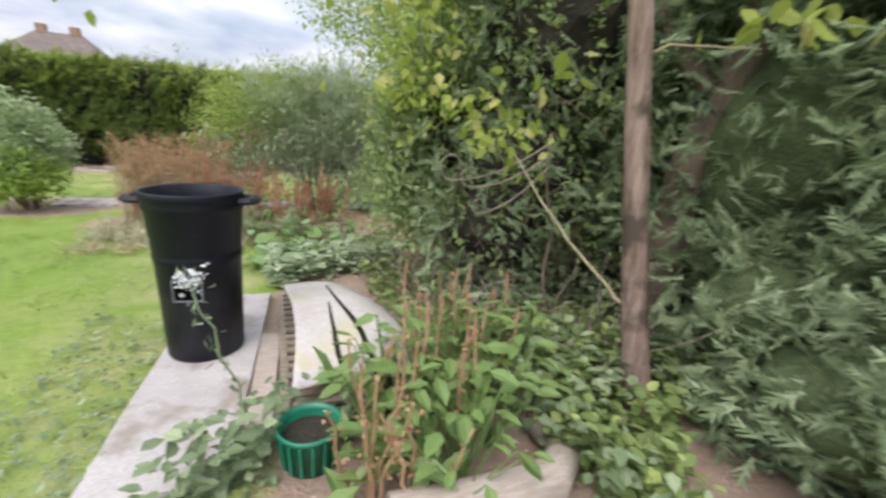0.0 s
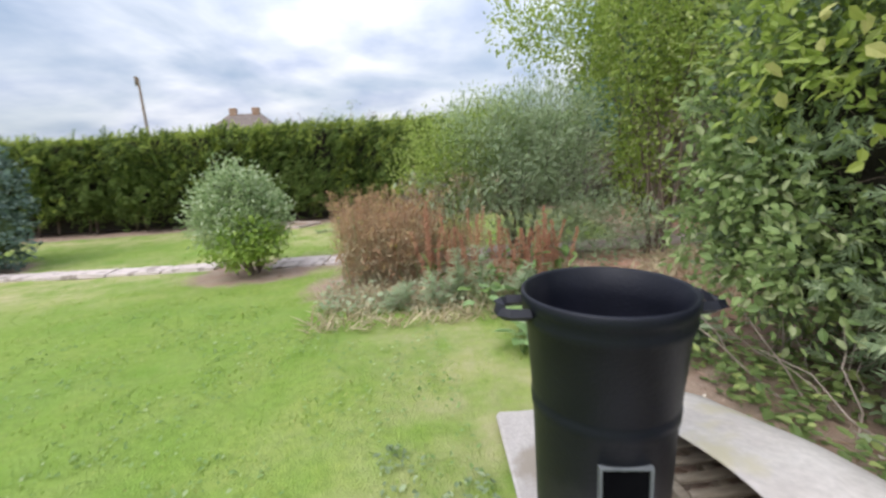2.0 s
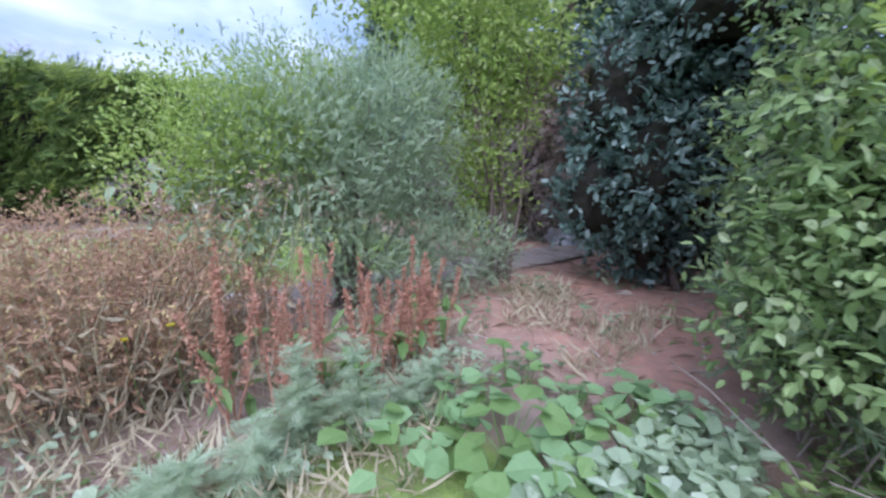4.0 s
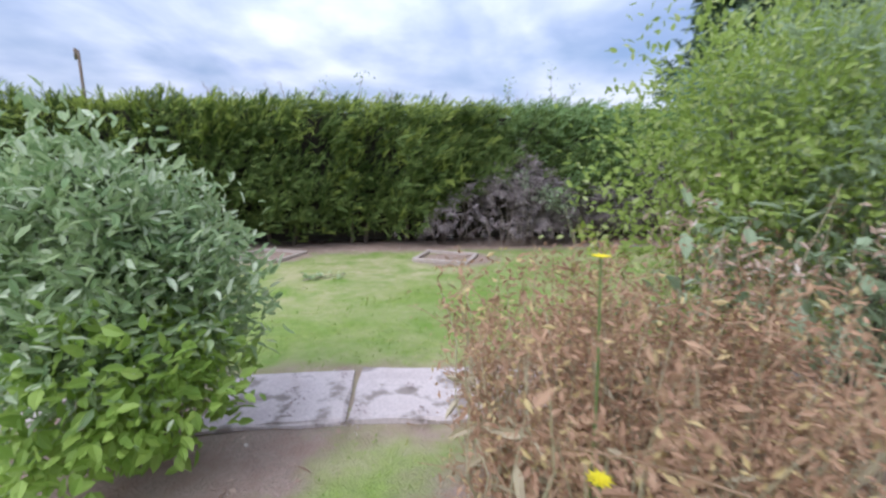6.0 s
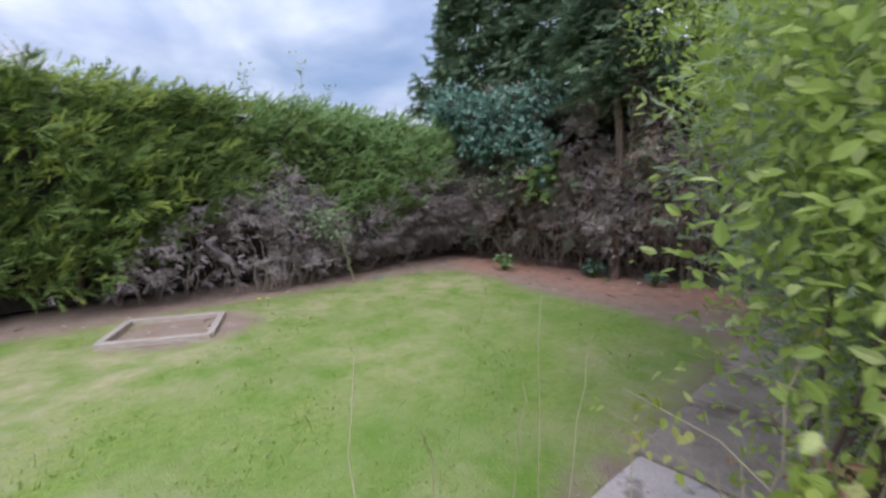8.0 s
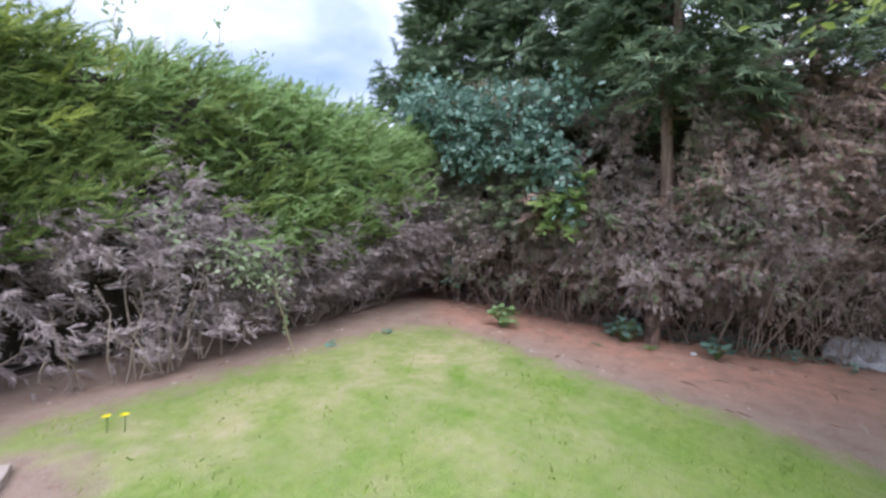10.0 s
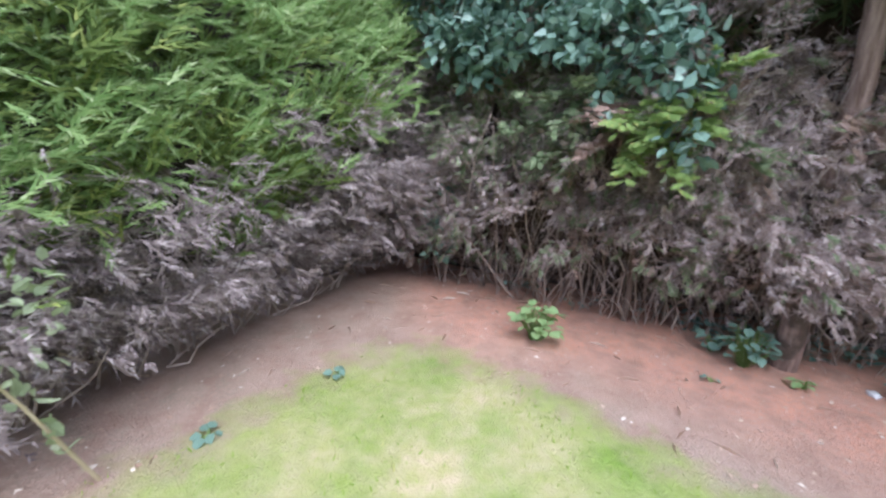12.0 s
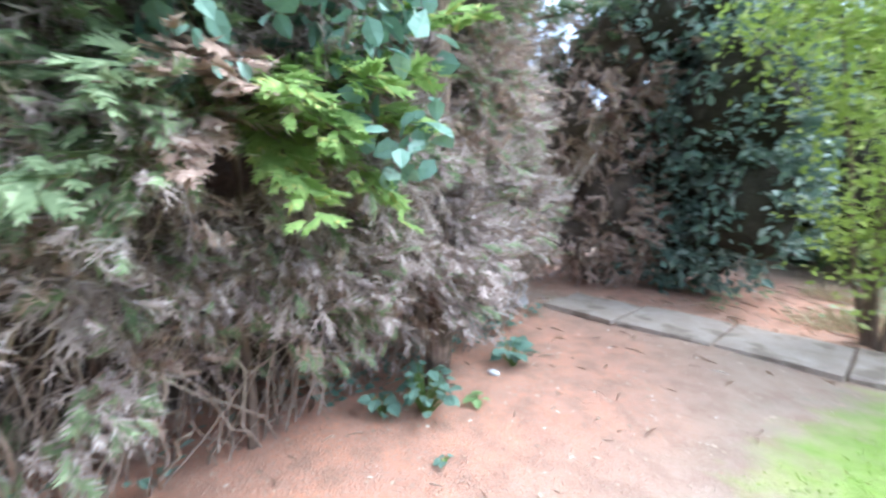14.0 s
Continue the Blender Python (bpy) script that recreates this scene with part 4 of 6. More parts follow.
def make_dead_row():
    """The browned-out lower face of the row, with the stalks that hold it."""
    ob = thing("dead_undergrowth", (ROW_X + 0.2, 11, 0), "dead brown conifer undergrowth on bare pale stalks below the trees", "undergrowth")
    r = gen(62)
    n = 3000
    y, z = r.uniform(7.75, 14.6, n), 0.28 + 3.3 * r.random(n) ** 0.95
    x = row_front(y, z) + 0.12 + np.abs(r.normal(size=n)) * 0.12
    way = np.stack([-0.75 + r.normal(size=n) * 0.3, r.normal(size=n) * 0.45, -0.35 + r.normal(size=n) * 0.5], 1)
    face = np.stack([-np.ones(n), r.normal(size=n) * 0.4, 0.5 + r.normal(size=n) * 0.4], 1)
    p, way, face, s, _ = plumes(r, np.stack([x, y, z], 1), way, face, 10, 0.40, 0.155)
    keep = (lump(p, 2.6, 66) > -0.5) & (p[:, 2] > 0.04) & ((p[:, 2] < 1.95 + 0.2 * lump(p, 3, 75)) | (np.hypot(p[:, 1] - 10.75, 0.7 * (p[:, 0] - 4.9)) > 0.32)) & (r.random(len(p)) < np.clip((p[:, 2] - 0.34 - 0.3 * lump(p * np.array([1, 1, 0.3]), 3.2, 77)) / 0.75, 0.05, 1))
    p, way, face, s = p[keep], way[keep], face[keep], s[keep]
    n = len(p)
    red = lump(p, 1.6, 67) > 0.15
    part("grey_sprays", soup("row_grey", *join(scatter(SPRAY, p[~red], way[~red], face[~red], s[~red]), scatter(TWIGS, p[::2], way[::2] + r.normal(size=(len(p[::2]), 3)) * 0.5, face[::2], s[::2] * 1.5))), "dead", ob)
    part("rust_sprays", soup("row_rust", *scatter(SPRAY, p[red], way[red], face[red], s[red])), "dead_red", ob, "rust-brown dead sprays")
    g = r.random(n) < 0.10 + 0.25 * (lump(p, 1.9, 70) > 0.5) + 0.6 * ((p[:, 1] > 11.9) & (p[:, 2] > 1.5 + 0.2 * lump(p, 3, 73)))
    g |= (r.random(n) < 0.45) & (p[:, 1] > 11.2) & (p[:, 2] < 0.75 + 0.2 * lump(p, 3, 74))
    part("green_sprays", soup("row_green", *scatter(SPRAY, p[g] - np.array([0.03, 0, 0]), way[g], face[g], s[g])), "shade", ob, "sparse live green sprays")
    rows = []
    for i in range(300):
        yy = r.uniform(8.2, 14.4)
        a = (ROW_X - 0.28 + r.random() ** 1.5 * 0.7 + max(0, 9.6 - yy) * 0.3, yy, -0.03)
        h = r.uniform(0.35, 1.9)
        b = (a[0] - 0.35 * h + r.normal() * 0.2, yy + r.normal() * 0.3 * h, h)
        w = r.choice([0.004, 0.006, 0.011], p=[0.45, 0.40, 0.15])
        rows.append(tube(bend(a, b, 0, 700 + i, 7, 0.025), np.linspace(w, w * 0.35, 7), 5))
    for i in range(420):
        yy, zz = r.uniform(8.2, 14.4), r.uniform(0.1, 1.5)
        a = np.array([ROW_X - 0.15 - 0.3 * min(zz, 1.0) + max(0, 9.6 - yy) * 0.3 + r.random() * 0.3, yy, zz])
        b = a + np.array([-0.2 + r.normal() * 0.12, r.normal() * 0.3, r.normal() * 0.2])
        b[2] = max(b[2], 0.03)
        rows.append(tube(bend(a, b, 0.0, 1200 + i, 5, 0.03), np.linspace(0.004, 0.0015, 5), 4))
    part("stalk_sheaf", soup("row_stalks", *join(*rows), True), "twig", ob, "bare pale upright stalks")
    # Dark brown slab paints the shaded depth behind the sprays and closes sky gaps.
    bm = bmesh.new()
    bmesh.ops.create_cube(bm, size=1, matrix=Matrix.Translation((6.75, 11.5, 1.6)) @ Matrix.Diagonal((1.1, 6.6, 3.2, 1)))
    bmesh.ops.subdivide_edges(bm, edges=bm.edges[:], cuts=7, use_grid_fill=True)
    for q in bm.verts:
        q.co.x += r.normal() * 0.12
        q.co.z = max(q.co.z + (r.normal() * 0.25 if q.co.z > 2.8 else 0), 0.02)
    part("inner_fill", from_bm("row_core", bm), "dead_core", ob)


make_dead_row()


def make_ivy():
    ob = thing("ivy", (5.35, 12.7, 0), "blue-green ivy hanging in the corner between hedge and trees", "ivy")
    r = gen(71)
    blobs = [(4.95, 13.6, 2.95, 0.35, 0.65, 0.42), (4.8, 12.8, 2.65, 0.32, 0.65, 0.34), (4.7, 12.1, 2.45, 0.28, 0.5, 0.32), (4.6, 11.75, 2.1, 0.22, 0.26, 0.25), (4.85, 13.4, 2.4, 0.25, 0.4, 0.2),
             (4.75, 14.0, 3.3, 0.5, 0.6, 0.35), (4.75, 12.5, 3.15, 0.4, 1.0, 0.3), (5.2, 13.75, 0.9, 0.1, 0.12, 0.5), (4.36, 11.56, 1.68, 0.09, 0.1, 0.1), (4.7, 12.2, 2.0, 0.12, 0.2, 0.12)]
    part("leaves", soup("ivy_leaves", *crown_leaves(72, 4600, blobs, LEAF, 0.095, up=-0.3, depth=0.6, wide=1.4, twig=0.15, rough=0.9)), "ivy", ob)
    rows = [tube(bend((5.7, 13.4 - 0.3 * i, -0.03), (5.1, 13.8 - 0.45 * i, 2.9), 0, 720 + i, 9, 0.04), np.linspace(0.012, 0.005, 9), 6) for i in range(6)]
    part("stem_sheaf", soup("ivy_stems", *join(*rows), True), "bark", ob)
    ob = thing("conifer_spray", (5.45, 11.85, 0), "low hanging conifer branches, lime-green at the tips and browned within", "branch")
    root = np.array([5.4, 11.85, 1.85])
    tips = (((4.32, 11.38, 2.12), "lime"), ((4.36, 11.52, 1.88), "lime"), ((4.36, 11.78, 1.82), "lime"), ((4.42, 12.02, 1.74), "lime"), ((4.5, 11.62, 1.42), "lime"), ((4.46, 11.5, 1.70), "lime"), ((4.5, 11.95, 1.40), "lime"), ((4.42, 11.85, 1.62), "lime"),
            ((4.5, 12.15, 1.78), "dead_red"), ((4.62, 12.3, 1.55), "dead_red"), ((4.6, 12.28, 1.82), "dead_red"),
            ((4.5, 12.5, 1.72), "shade"), ((4.55, 12.75, 1.95), "shade"), ((4.5, 12.35, 2.05), "shade"), ((4.6, 12.6, 1.48), "shade"), ((4.6, 12.9, 1.7), "shade"), ((4.62, 11.15, 1.55), "shade"))
    for i, (tip, mat) in enumerate(tips):
        pts = bend(root + r.normal(size=3) * 0.05, tip, 0.08, 760 + i, 8, 0.015)
        limb = part("bough", soup("low_bough", *tube(pts, np.linspace(0.011, 0.003, 8), 5), True), "bark", ob)
        axis = unit((np.array(tip) - root)[None])[0]
        side = unit(np.cross(axis, [0, 0, 1.0])[None])[0]
        m = 64
        t = r.uniform(0.35, 1.02, m)
        q = root + (np.array(tip) - root) * t[:, None] + np.array([0, 0, 0.32]) * (t * (1 - t))[:, None] + r.normal(size=(m, 3)) * 0.025
        way = axis * r.uniform(0.5, 1.0, (m, 1)) + side * (np.where(np.arange(m) % 2, 1, -1) * r.uniform(0.35, 1.0, m))[:, None] + np.array([0, 0, -0.12]) + r.normal(size=(m, 3)) * 0.18
        face = np.array([-0.5, 0, 0.9]) + r.normal(size=(m, 3)) * 0.45
        part("sprays", soup("low_sprays", *scatter(CYPRESS, q, way, face, 0.2 * (1.25 - 0.6 * t) * r.uniform(0.7, 1.2, m), 1.1)), mat, limb)
    part("stem", soup("low_bough_stem", *tube(bend((5.5, 11.85, -0.05), tuple(root), 0, 769, 6, 0.02), np.linspace(0.03, 0.016, 6), 7), True), "bark", ob)


make_ivy()


def rosette(name, label, category, at, n, size, mat, tall=0.1, seed=1, wide=1.5, template=LEAF, group=""):
    """A low leafy plant: leaves are pieces of their own on short stalks."""
    ob = thing(name, at, label, category, group)
    r = gen(seed)
    v, t = template
    me = soup(name + "_leaf", v * np.array([wide, 1, 1]), t)
    rows = []
    for i in range(n):
        a = 2.4 * i + r.normal() * 0.3
        k = r.uniform(0.3, 1.0)
        foot = np.array(at)
        reach = max(size * 0.55, tall * 0.55) * k
        tip = foot + np.array([math.cos(a) * reach, math.sin(a) * reach, tall * r.uniform(0.6, 1.15) * (1.25 - 0.6 * k)])
        rows.append(tube(bend(foot + np.array([0, 0, -0.02]), tip, 0.01, seed * 11 + i, 4, 0.006), np.linspace(0.006, 0.003, 4), 4))
        s = size * r.uniform(0.55, 1.0)
        m = Matrix.Translation(tip) @ Matrix.Rotation(a - math.pi / 2, 4, "Z") @ Matrix.Rotation(r.uniform(-0.5, 0.35), 4, "X") @ Matrix.Rotation(r.normal() * 0.3, 4, "Y") @ Matrix.Scale(s, 4)
        part("leaf", me, mat, ob, m=m)
    part("stalk_sheaf", soup(name + "_stalks", *join(*rows)), "weed", ob)
    return ob


for i, (x, y, n, s, h) in enumerate(((4.52, 12.47, 64, 0.105, 0.31), (5.0, 10.95, 60, 0.105, 0.30), (4.85, 10.62, 10, 0.09, 0.06), (5.0, 9.95, 26, 0.13, 0.20), (5.2, 11.15, 14, 0.12, 0.14), (4.6, 11.2, 4, 0.06, 0.03), (2.4, 13.6, 6, 0.08, 0.05), (3.2, 13.45, 5, 0.07, 0.05))):
    rosette("weed_plant", "small broad-leaved green weed on bare earth", "weed", (x, y, 0), n, s, "bigleaf" if i in (0, 2) else "ivy", h, 800 + i, 1.7, group="weeds on the bare earth")


def make_stem_weed():
    ob = thing("tall_weed", (2.0, 13.74, 0), "pale dry weed stem leaning at the hedge foot", "weed")
    r = gen(91)
    pts = bend((2.0, 13.74, -0.02), (1.62, 13.58, 0.85), 0.03, 91, 8, 0.012)
    part("stem", soup("tall_weed_stem", *tube(pts, np.linspace(0.010, 0.004, 8), 6)), "straw", ob)
    p = np.repeat(pts[2:], 5, 0) + r.normal(size=(30, 3)) * 0.03
    part("leaves", soup("tall_weed_leaves", *scatter(LEAF, p, r.normal(size=p.shape), r.normal(size=p.shape), r.uniform(0.05, 0.1, 30))), "grey", ob)


make_stem_weed()


def crumpled(name, label, category, at, size, mat, seed):
    bm = bmesh.new()
    bmesh.ops.create_icosphere(bm, subdivisions=3, radius=1)
    v = np.array([q.co for q in bm.verts])
    k = 1 + 0.25 * lump(v * 2, 2.2, seed) + 0.12 * lump(v * 4, 2.5, seed + 1)
    for q, f in zip(bm.verts, k):
        q.co = Vector((q.co.x * size[0] * f + at[0], q.co.y * size[1] * f + at[1], max(q.co.z * size[2] * f, -0.35 * size[2]) + at[2] + 0.35 * size[2]))
    ob = part(name, from_bm(name, bm), mat)
    return tagged(ob, label, category)


crumpled("sack", "crumpled pale grey sack lying under the trees", "sack", (6.05, 8.55, 0.0), (0.26, 0.34, 0.26), "bag", 95)
crumpled("paper_scrap", "crumpled white scrap lying on bare earth", "litter", (5.02, 10.18, 0.0), (0.05, 0.035, 0.02), "flower_w", 97)

for x, y in ((0.22, 13.28), (0.3, 13.22)):
    fl = thing("dandelion", (x, y, 0), "small yellow-green dandelion on the lawn's edge", "flower", "dandelions")
    a = np.linspace(0, 6.28, 12)
    w = np.stack([np.cos(a), np.sin(a), 0.5 + 0 * a], 1)
    part("stem", soup("dandelion_stem", *tube(bend((x, y, -0.02), (x, y, 0.1), 0, 99, 4, 0.003), np.linspace(0.004, 0.003, 4), 5)), "weed", fl)
    part("petals", soup("dandelion_petals", *scatter(OVAL, np.tile([x, y, 0.1], (12, 1)), w, np.tile([0.0, 0, 1], (12, 1)), np.full(12, 0.035), 1.4)), "flower_y", fl)

# ---- timber bed frames on the far lawn ----


def bed_frame(corner, turn, w, d, label):
    c = Vector((*corner, 0))
    ob = thing("raised_bed", c, label, "raised bed", "old raised beds on the lawn")
    m0 = Matrix.Translation(c) @ Matrix.Rotation(radians(turn), 4, "Z")
    for k, (x, y, ln, a) in enumerate(((w / 2, 0.02, w, 0), (w / 2, d - 0.02, w, 0), (0.02, d / 2, d - 0.09, 90), (w - 0.02, d / 2, d - 0.09, 90))):
        part("board", from_bm("frame_board", box_bm(ln, 0.07, 0.07, 0.006)), "plank", ob, m=m0 @ pose(x, y, 0.02, 0, 0, a + (k - 1.5) * 0.8))
    return ob


bed_frame((-1.50, 12.85), -27, 0.98, 0.85, "low square raised bed of bleached timber boards on worn grass")
bed_frame((-4.65, 13.45), -27, 0.98, 0.9, "low timber raised bed with bare earth beside the hedge")


def debris_twigs():
    ob = thing("cut_branch", (-2.9, 11.8, 0), "cut grey-green branch lying on worn grass", "branch")
    r = gen(98)
    part("twig", soup("cut_twig", *tube(bend((-3.15, 11.7, 0.02), (-2.6, 11.95, 0.04), 0.0, 98, 6, 0.01), np.linspace(0.008, 0.004, 6), 5)), "twig", ob)
    p = np.stack([r.uniform(-3.15, -2.6, 70), 11.83 + r.normal(size=70) * 0.07, r.uniform(0.02, 0.08, 70)], 1)
    part("leaves", soup("cut_leaves", *scatter(LEAF, p, r.normal(size=(70, 3)) * np.array([1, 1, 0.3]), np.tile([0.0, 0, 1], (70, 1)) + r.normal(size=(70, 3)) * 0.3, r.uniform(0.04, 0.09, 70))), "bush", ob)


debris_twigs()

# ---- shrubs round the middle of the garden ----
shrub("round_bush", "rounded grey-green bush with lighter leaves low down", "bush", (-3.45, 8.15, 0),
      [(-3.45, 8.15, 0.95, 0.5, 0.5, 0.46), (-3.78, 8.1, 1.28, 0.2, 0.2, 0.22), (-3.12, 8.2, 1.12, 0.2, 0.22, 0.24), (-3.98, 8.2, 0.92, 0.18, 0.22, 0.25), (-3.42, 7.95, 1.42, 0.2, 0.2, 0.2), (-3.75, 8.1, 0.8, 0.4, 0.42, 0.42), (-3.2, 8.15, 0.82, 0.33, 0.38, 0.38), (-3.38, 8.0, 1.1, 0.38, 0.38, 0.34), (-3.6, 8.3, 1.12, 0.38, 0.4, 0.33), (-3.4, 7.85, 0.7, 0.42, 0.33, 0.33)],
      13500, "bush", 0.07, seed=101, stems=14, stem_r=0.018, up=0.6, core=0.45, wide=0.65, twig=0.17, depth=0.5, cut=lambda p: p[:, 2] > 0.27, low=(1900, [(-3.3, 7.72, 0.6, 0.36, 0.3, 0.3), (-3.1, 7.85, 0.5, 0.28, 0.28, 0.25), (-3.55, 7.75, 0.5, 0.3, 0.25, 0.25)], "bush_low", 0.07))
shrub("evergreen_shrub", "large dark blue-green evergreen shrub beside the lawn", "shrub", (-9.3, 9.7, 0),
      [(-9.3, 9.8, 1.3, 1.25, 1.1, 1.2), (-8.6, 9.7, 1.6, 0.75, 0.8, 0.85), (-9.2, 9.6, 2.3, 0.9, 0.8, 0.65), (-8.5, 9.6, 0.7, 0.7, 0.7, 0.6), (-10.3, 9.8, 1.7, 0.9, 0.9, 1.1)],
      14000, "laurel", 0.10, seed=111, stems=6, core=0.7)
shrub("grey_shrub", "tall airy grey-green shrub with fine leaves", "shrub", (0.7, 7.75, 0),
      [(0.6, 7.75, 1.75, 1.0, 0.65, 0.65), (0.1, 7.6, 1.65, 0.55, 0.45, 0.5), (1.3, 7.75, 1.75, 0.75, 0.65, 0.75), (0.4, 7.65, 1.25, 0.7, 0.5, 0.5), (1.0, 7.8, 2.05, 0.75, 0.65, 0.45), (0.5, 7.6, 1.0, 0.7, 0.45, 0.45), (1.6, 7.7, 1.0, 0.5, 0.5, 0.5), (1.6, 7.5, 0.55, 0.55, 0.4, 0.45), (0.9, 7.45, 0.5, 0.6, 0.4, 0.42), (2.2, 7.4, 0.45, 0.5, 0.4, 0.4)],
      19000, "grey", 0.10, SPRAY, seed=121, stems=9, stem_r=0.03, core=0, up=0.5, wide=0.8, twig=0.2, depth=0.6, calm=0.35, rough=0.55)
shrub("yellow_green_shrub", "light yellow-green leafy shrub beside the slab path", "shrub", (-0.3, 7.75, 0),
      [(-0.55, 7.65, 1.75, 0.55, 0.36, 0.42), (-0.2, 7.5, 1.5, 0.5, 0.3, 0.4), (-0.15, 7.8, 1.72, 0.6, 0.42, 0.38), (-0.75, 7.65, 1.35, 0.38, 0.3, 0.3), (0.3, 7.95, 1.7, 0.6, 0.42, 0.6), (0.3, 7.9, 2.1, 0.5, 0.42, 0.35), (-0.3, 7.75, 1.0, 0.5, 0.35, 0.4)],
      15500, "lime_tree", 0.04, seed=131, stems=5, stem_r=0.012, core=0, wide=0.9, twig=0.2, depth=0.6)
shrub("boundary_tree", "leafy light green broadleaf tree beside the slab path", "tree", (2.75, 7.45, 0),
      [(2.9, 7.9, 3.1, 1.1, 0.9, 0.8), (2.4, 8.1, 3.3, 0.9, 0.9, 0.7), (3.4, 7.7, 3.0, 0.7, 0.7, 0.7), (3.0, 8.1, 4.2, 1.3, 1.2, 0.9), (2.4, 8.3, 2.5, 0.7, 0.7, 0.4), (2.8, 7.8, 2.1, 0.65, 0.5, 0.5), (2.85, 7.75, 1.2, 0.48, 0.4, 0.45), (2.1, 8.0, 4.0, 0.8, 0.8, 0.7), (2.75, 7.75, 0.8, 0.45, 0.3, 0.4), (2.6, 7.95, 1.5, 0.5, 0.4, 0.45), (2.8, 8.05, 1.8, 0.55, 0.45, 0.5), (1.55, 8.4, 3.25, 0.6, 0.55, 0.5), (1.1, 8.6, 3.6, 0.55, 0.5, 0.4), (2.7, 9.25, 3.25, 0.5, 0.4, 0.35)],
      17000, "lime_tree", 0.07, seed=141, stems=7, stem_r=0.03, core=0, depth=0.8, twig=0.25)
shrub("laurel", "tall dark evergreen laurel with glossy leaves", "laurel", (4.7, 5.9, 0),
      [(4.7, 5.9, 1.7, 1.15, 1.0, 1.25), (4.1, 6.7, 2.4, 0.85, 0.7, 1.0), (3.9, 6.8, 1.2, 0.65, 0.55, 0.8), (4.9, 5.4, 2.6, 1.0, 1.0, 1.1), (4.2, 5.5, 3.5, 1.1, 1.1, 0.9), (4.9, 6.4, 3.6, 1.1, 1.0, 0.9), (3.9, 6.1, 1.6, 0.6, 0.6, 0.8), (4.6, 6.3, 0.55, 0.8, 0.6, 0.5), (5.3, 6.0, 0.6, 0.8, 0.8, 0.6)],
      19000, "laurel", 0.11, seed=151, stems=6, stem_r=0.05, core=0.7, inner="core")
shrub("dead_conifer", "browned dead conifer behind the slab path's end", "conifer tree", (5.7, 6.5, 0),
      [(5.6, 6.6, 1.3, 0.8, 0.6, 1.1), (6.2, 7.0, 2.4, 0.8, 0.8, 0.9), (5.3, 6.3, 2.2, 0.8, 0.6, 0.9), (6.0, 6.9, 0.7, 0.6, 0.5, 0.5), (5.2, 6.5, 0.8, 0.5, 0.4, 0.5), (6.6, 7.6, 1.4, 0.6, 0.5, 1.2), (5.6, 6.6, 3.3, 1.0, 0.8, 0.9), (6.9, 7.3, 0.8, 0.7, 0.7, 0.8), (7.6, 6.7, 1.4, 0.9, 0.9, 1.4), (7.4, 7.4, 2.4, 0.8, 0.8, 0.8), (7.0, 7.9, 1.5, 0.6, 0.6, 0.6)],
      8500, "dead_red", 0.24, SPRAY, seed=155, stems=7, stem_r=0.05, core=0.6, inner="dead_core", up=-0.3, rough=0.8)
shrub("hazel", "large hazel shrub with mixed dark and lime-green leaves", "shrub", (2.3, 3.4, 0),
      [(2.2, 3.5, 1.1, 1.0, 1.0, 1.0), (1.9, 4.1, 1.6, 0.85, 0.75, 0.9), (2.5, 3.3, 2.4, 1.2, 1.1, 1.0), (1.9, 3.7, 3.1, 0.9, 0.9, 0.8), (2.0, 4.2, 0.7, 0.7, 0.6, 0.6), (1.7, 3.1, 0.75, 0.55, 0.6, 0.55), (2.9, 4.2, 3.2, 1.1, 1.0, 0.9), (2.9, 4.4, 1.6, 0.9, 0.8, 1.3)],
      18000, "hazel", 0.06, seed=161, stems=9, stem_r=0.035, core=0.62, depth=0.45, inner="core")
shrub("shade_conifer", "feathery grey-green conifer beside a reddish trunk", "conifer tree", (3.2, 1.4, 0),
      [(3.1, 0.7, 0.8, 1.0, 1.0, 0.95), (3.4, 1.9, 1.6, 1.0, 1.0, 1.3), (3.0, 0.3, 2.0, 0.9, 1.0, 1.0), (3.3, 1.2, 3.2, 1.2, 1.2, 1.0), (2.6, 0.2, 0.5, 0.7, 0.8, 0.5), (3.2, 2.4, 0.8, 0.8, 0.7, 0.8), (2.25, 0.75, 0.45, 0.45, 0.5, 0.42), (2.45, 1.3, 0.6, 0.4, 0.45, 0.6), (2.2, 0.3, 1.0, 0.5, 0.5, 0.6)],
      15000, "shade", 0.17, SPRAY, seed=171, stems=6, stem_r=0.05, core=0.66, up=-0.2, rough=0.75)
shrub("shade_conifer", "dark feathery conifer branches behind the hazel", "conifer tree", (3.6, 2.9, 0),
      [(3.6, 2.8, 1.2, 0.9, 0.8, 1.3), (3.5, 2.6, 2.8, 1.1, 1.0, 1.2), (4.2, 3.4, 2.2, 1.0, 0.9, 1.8)],
      5000, "conifer", 0.28, SPRAY, seed=175, stems=4, stem_r=0.06, core=0.68, up=-0.2, rough=0.75)


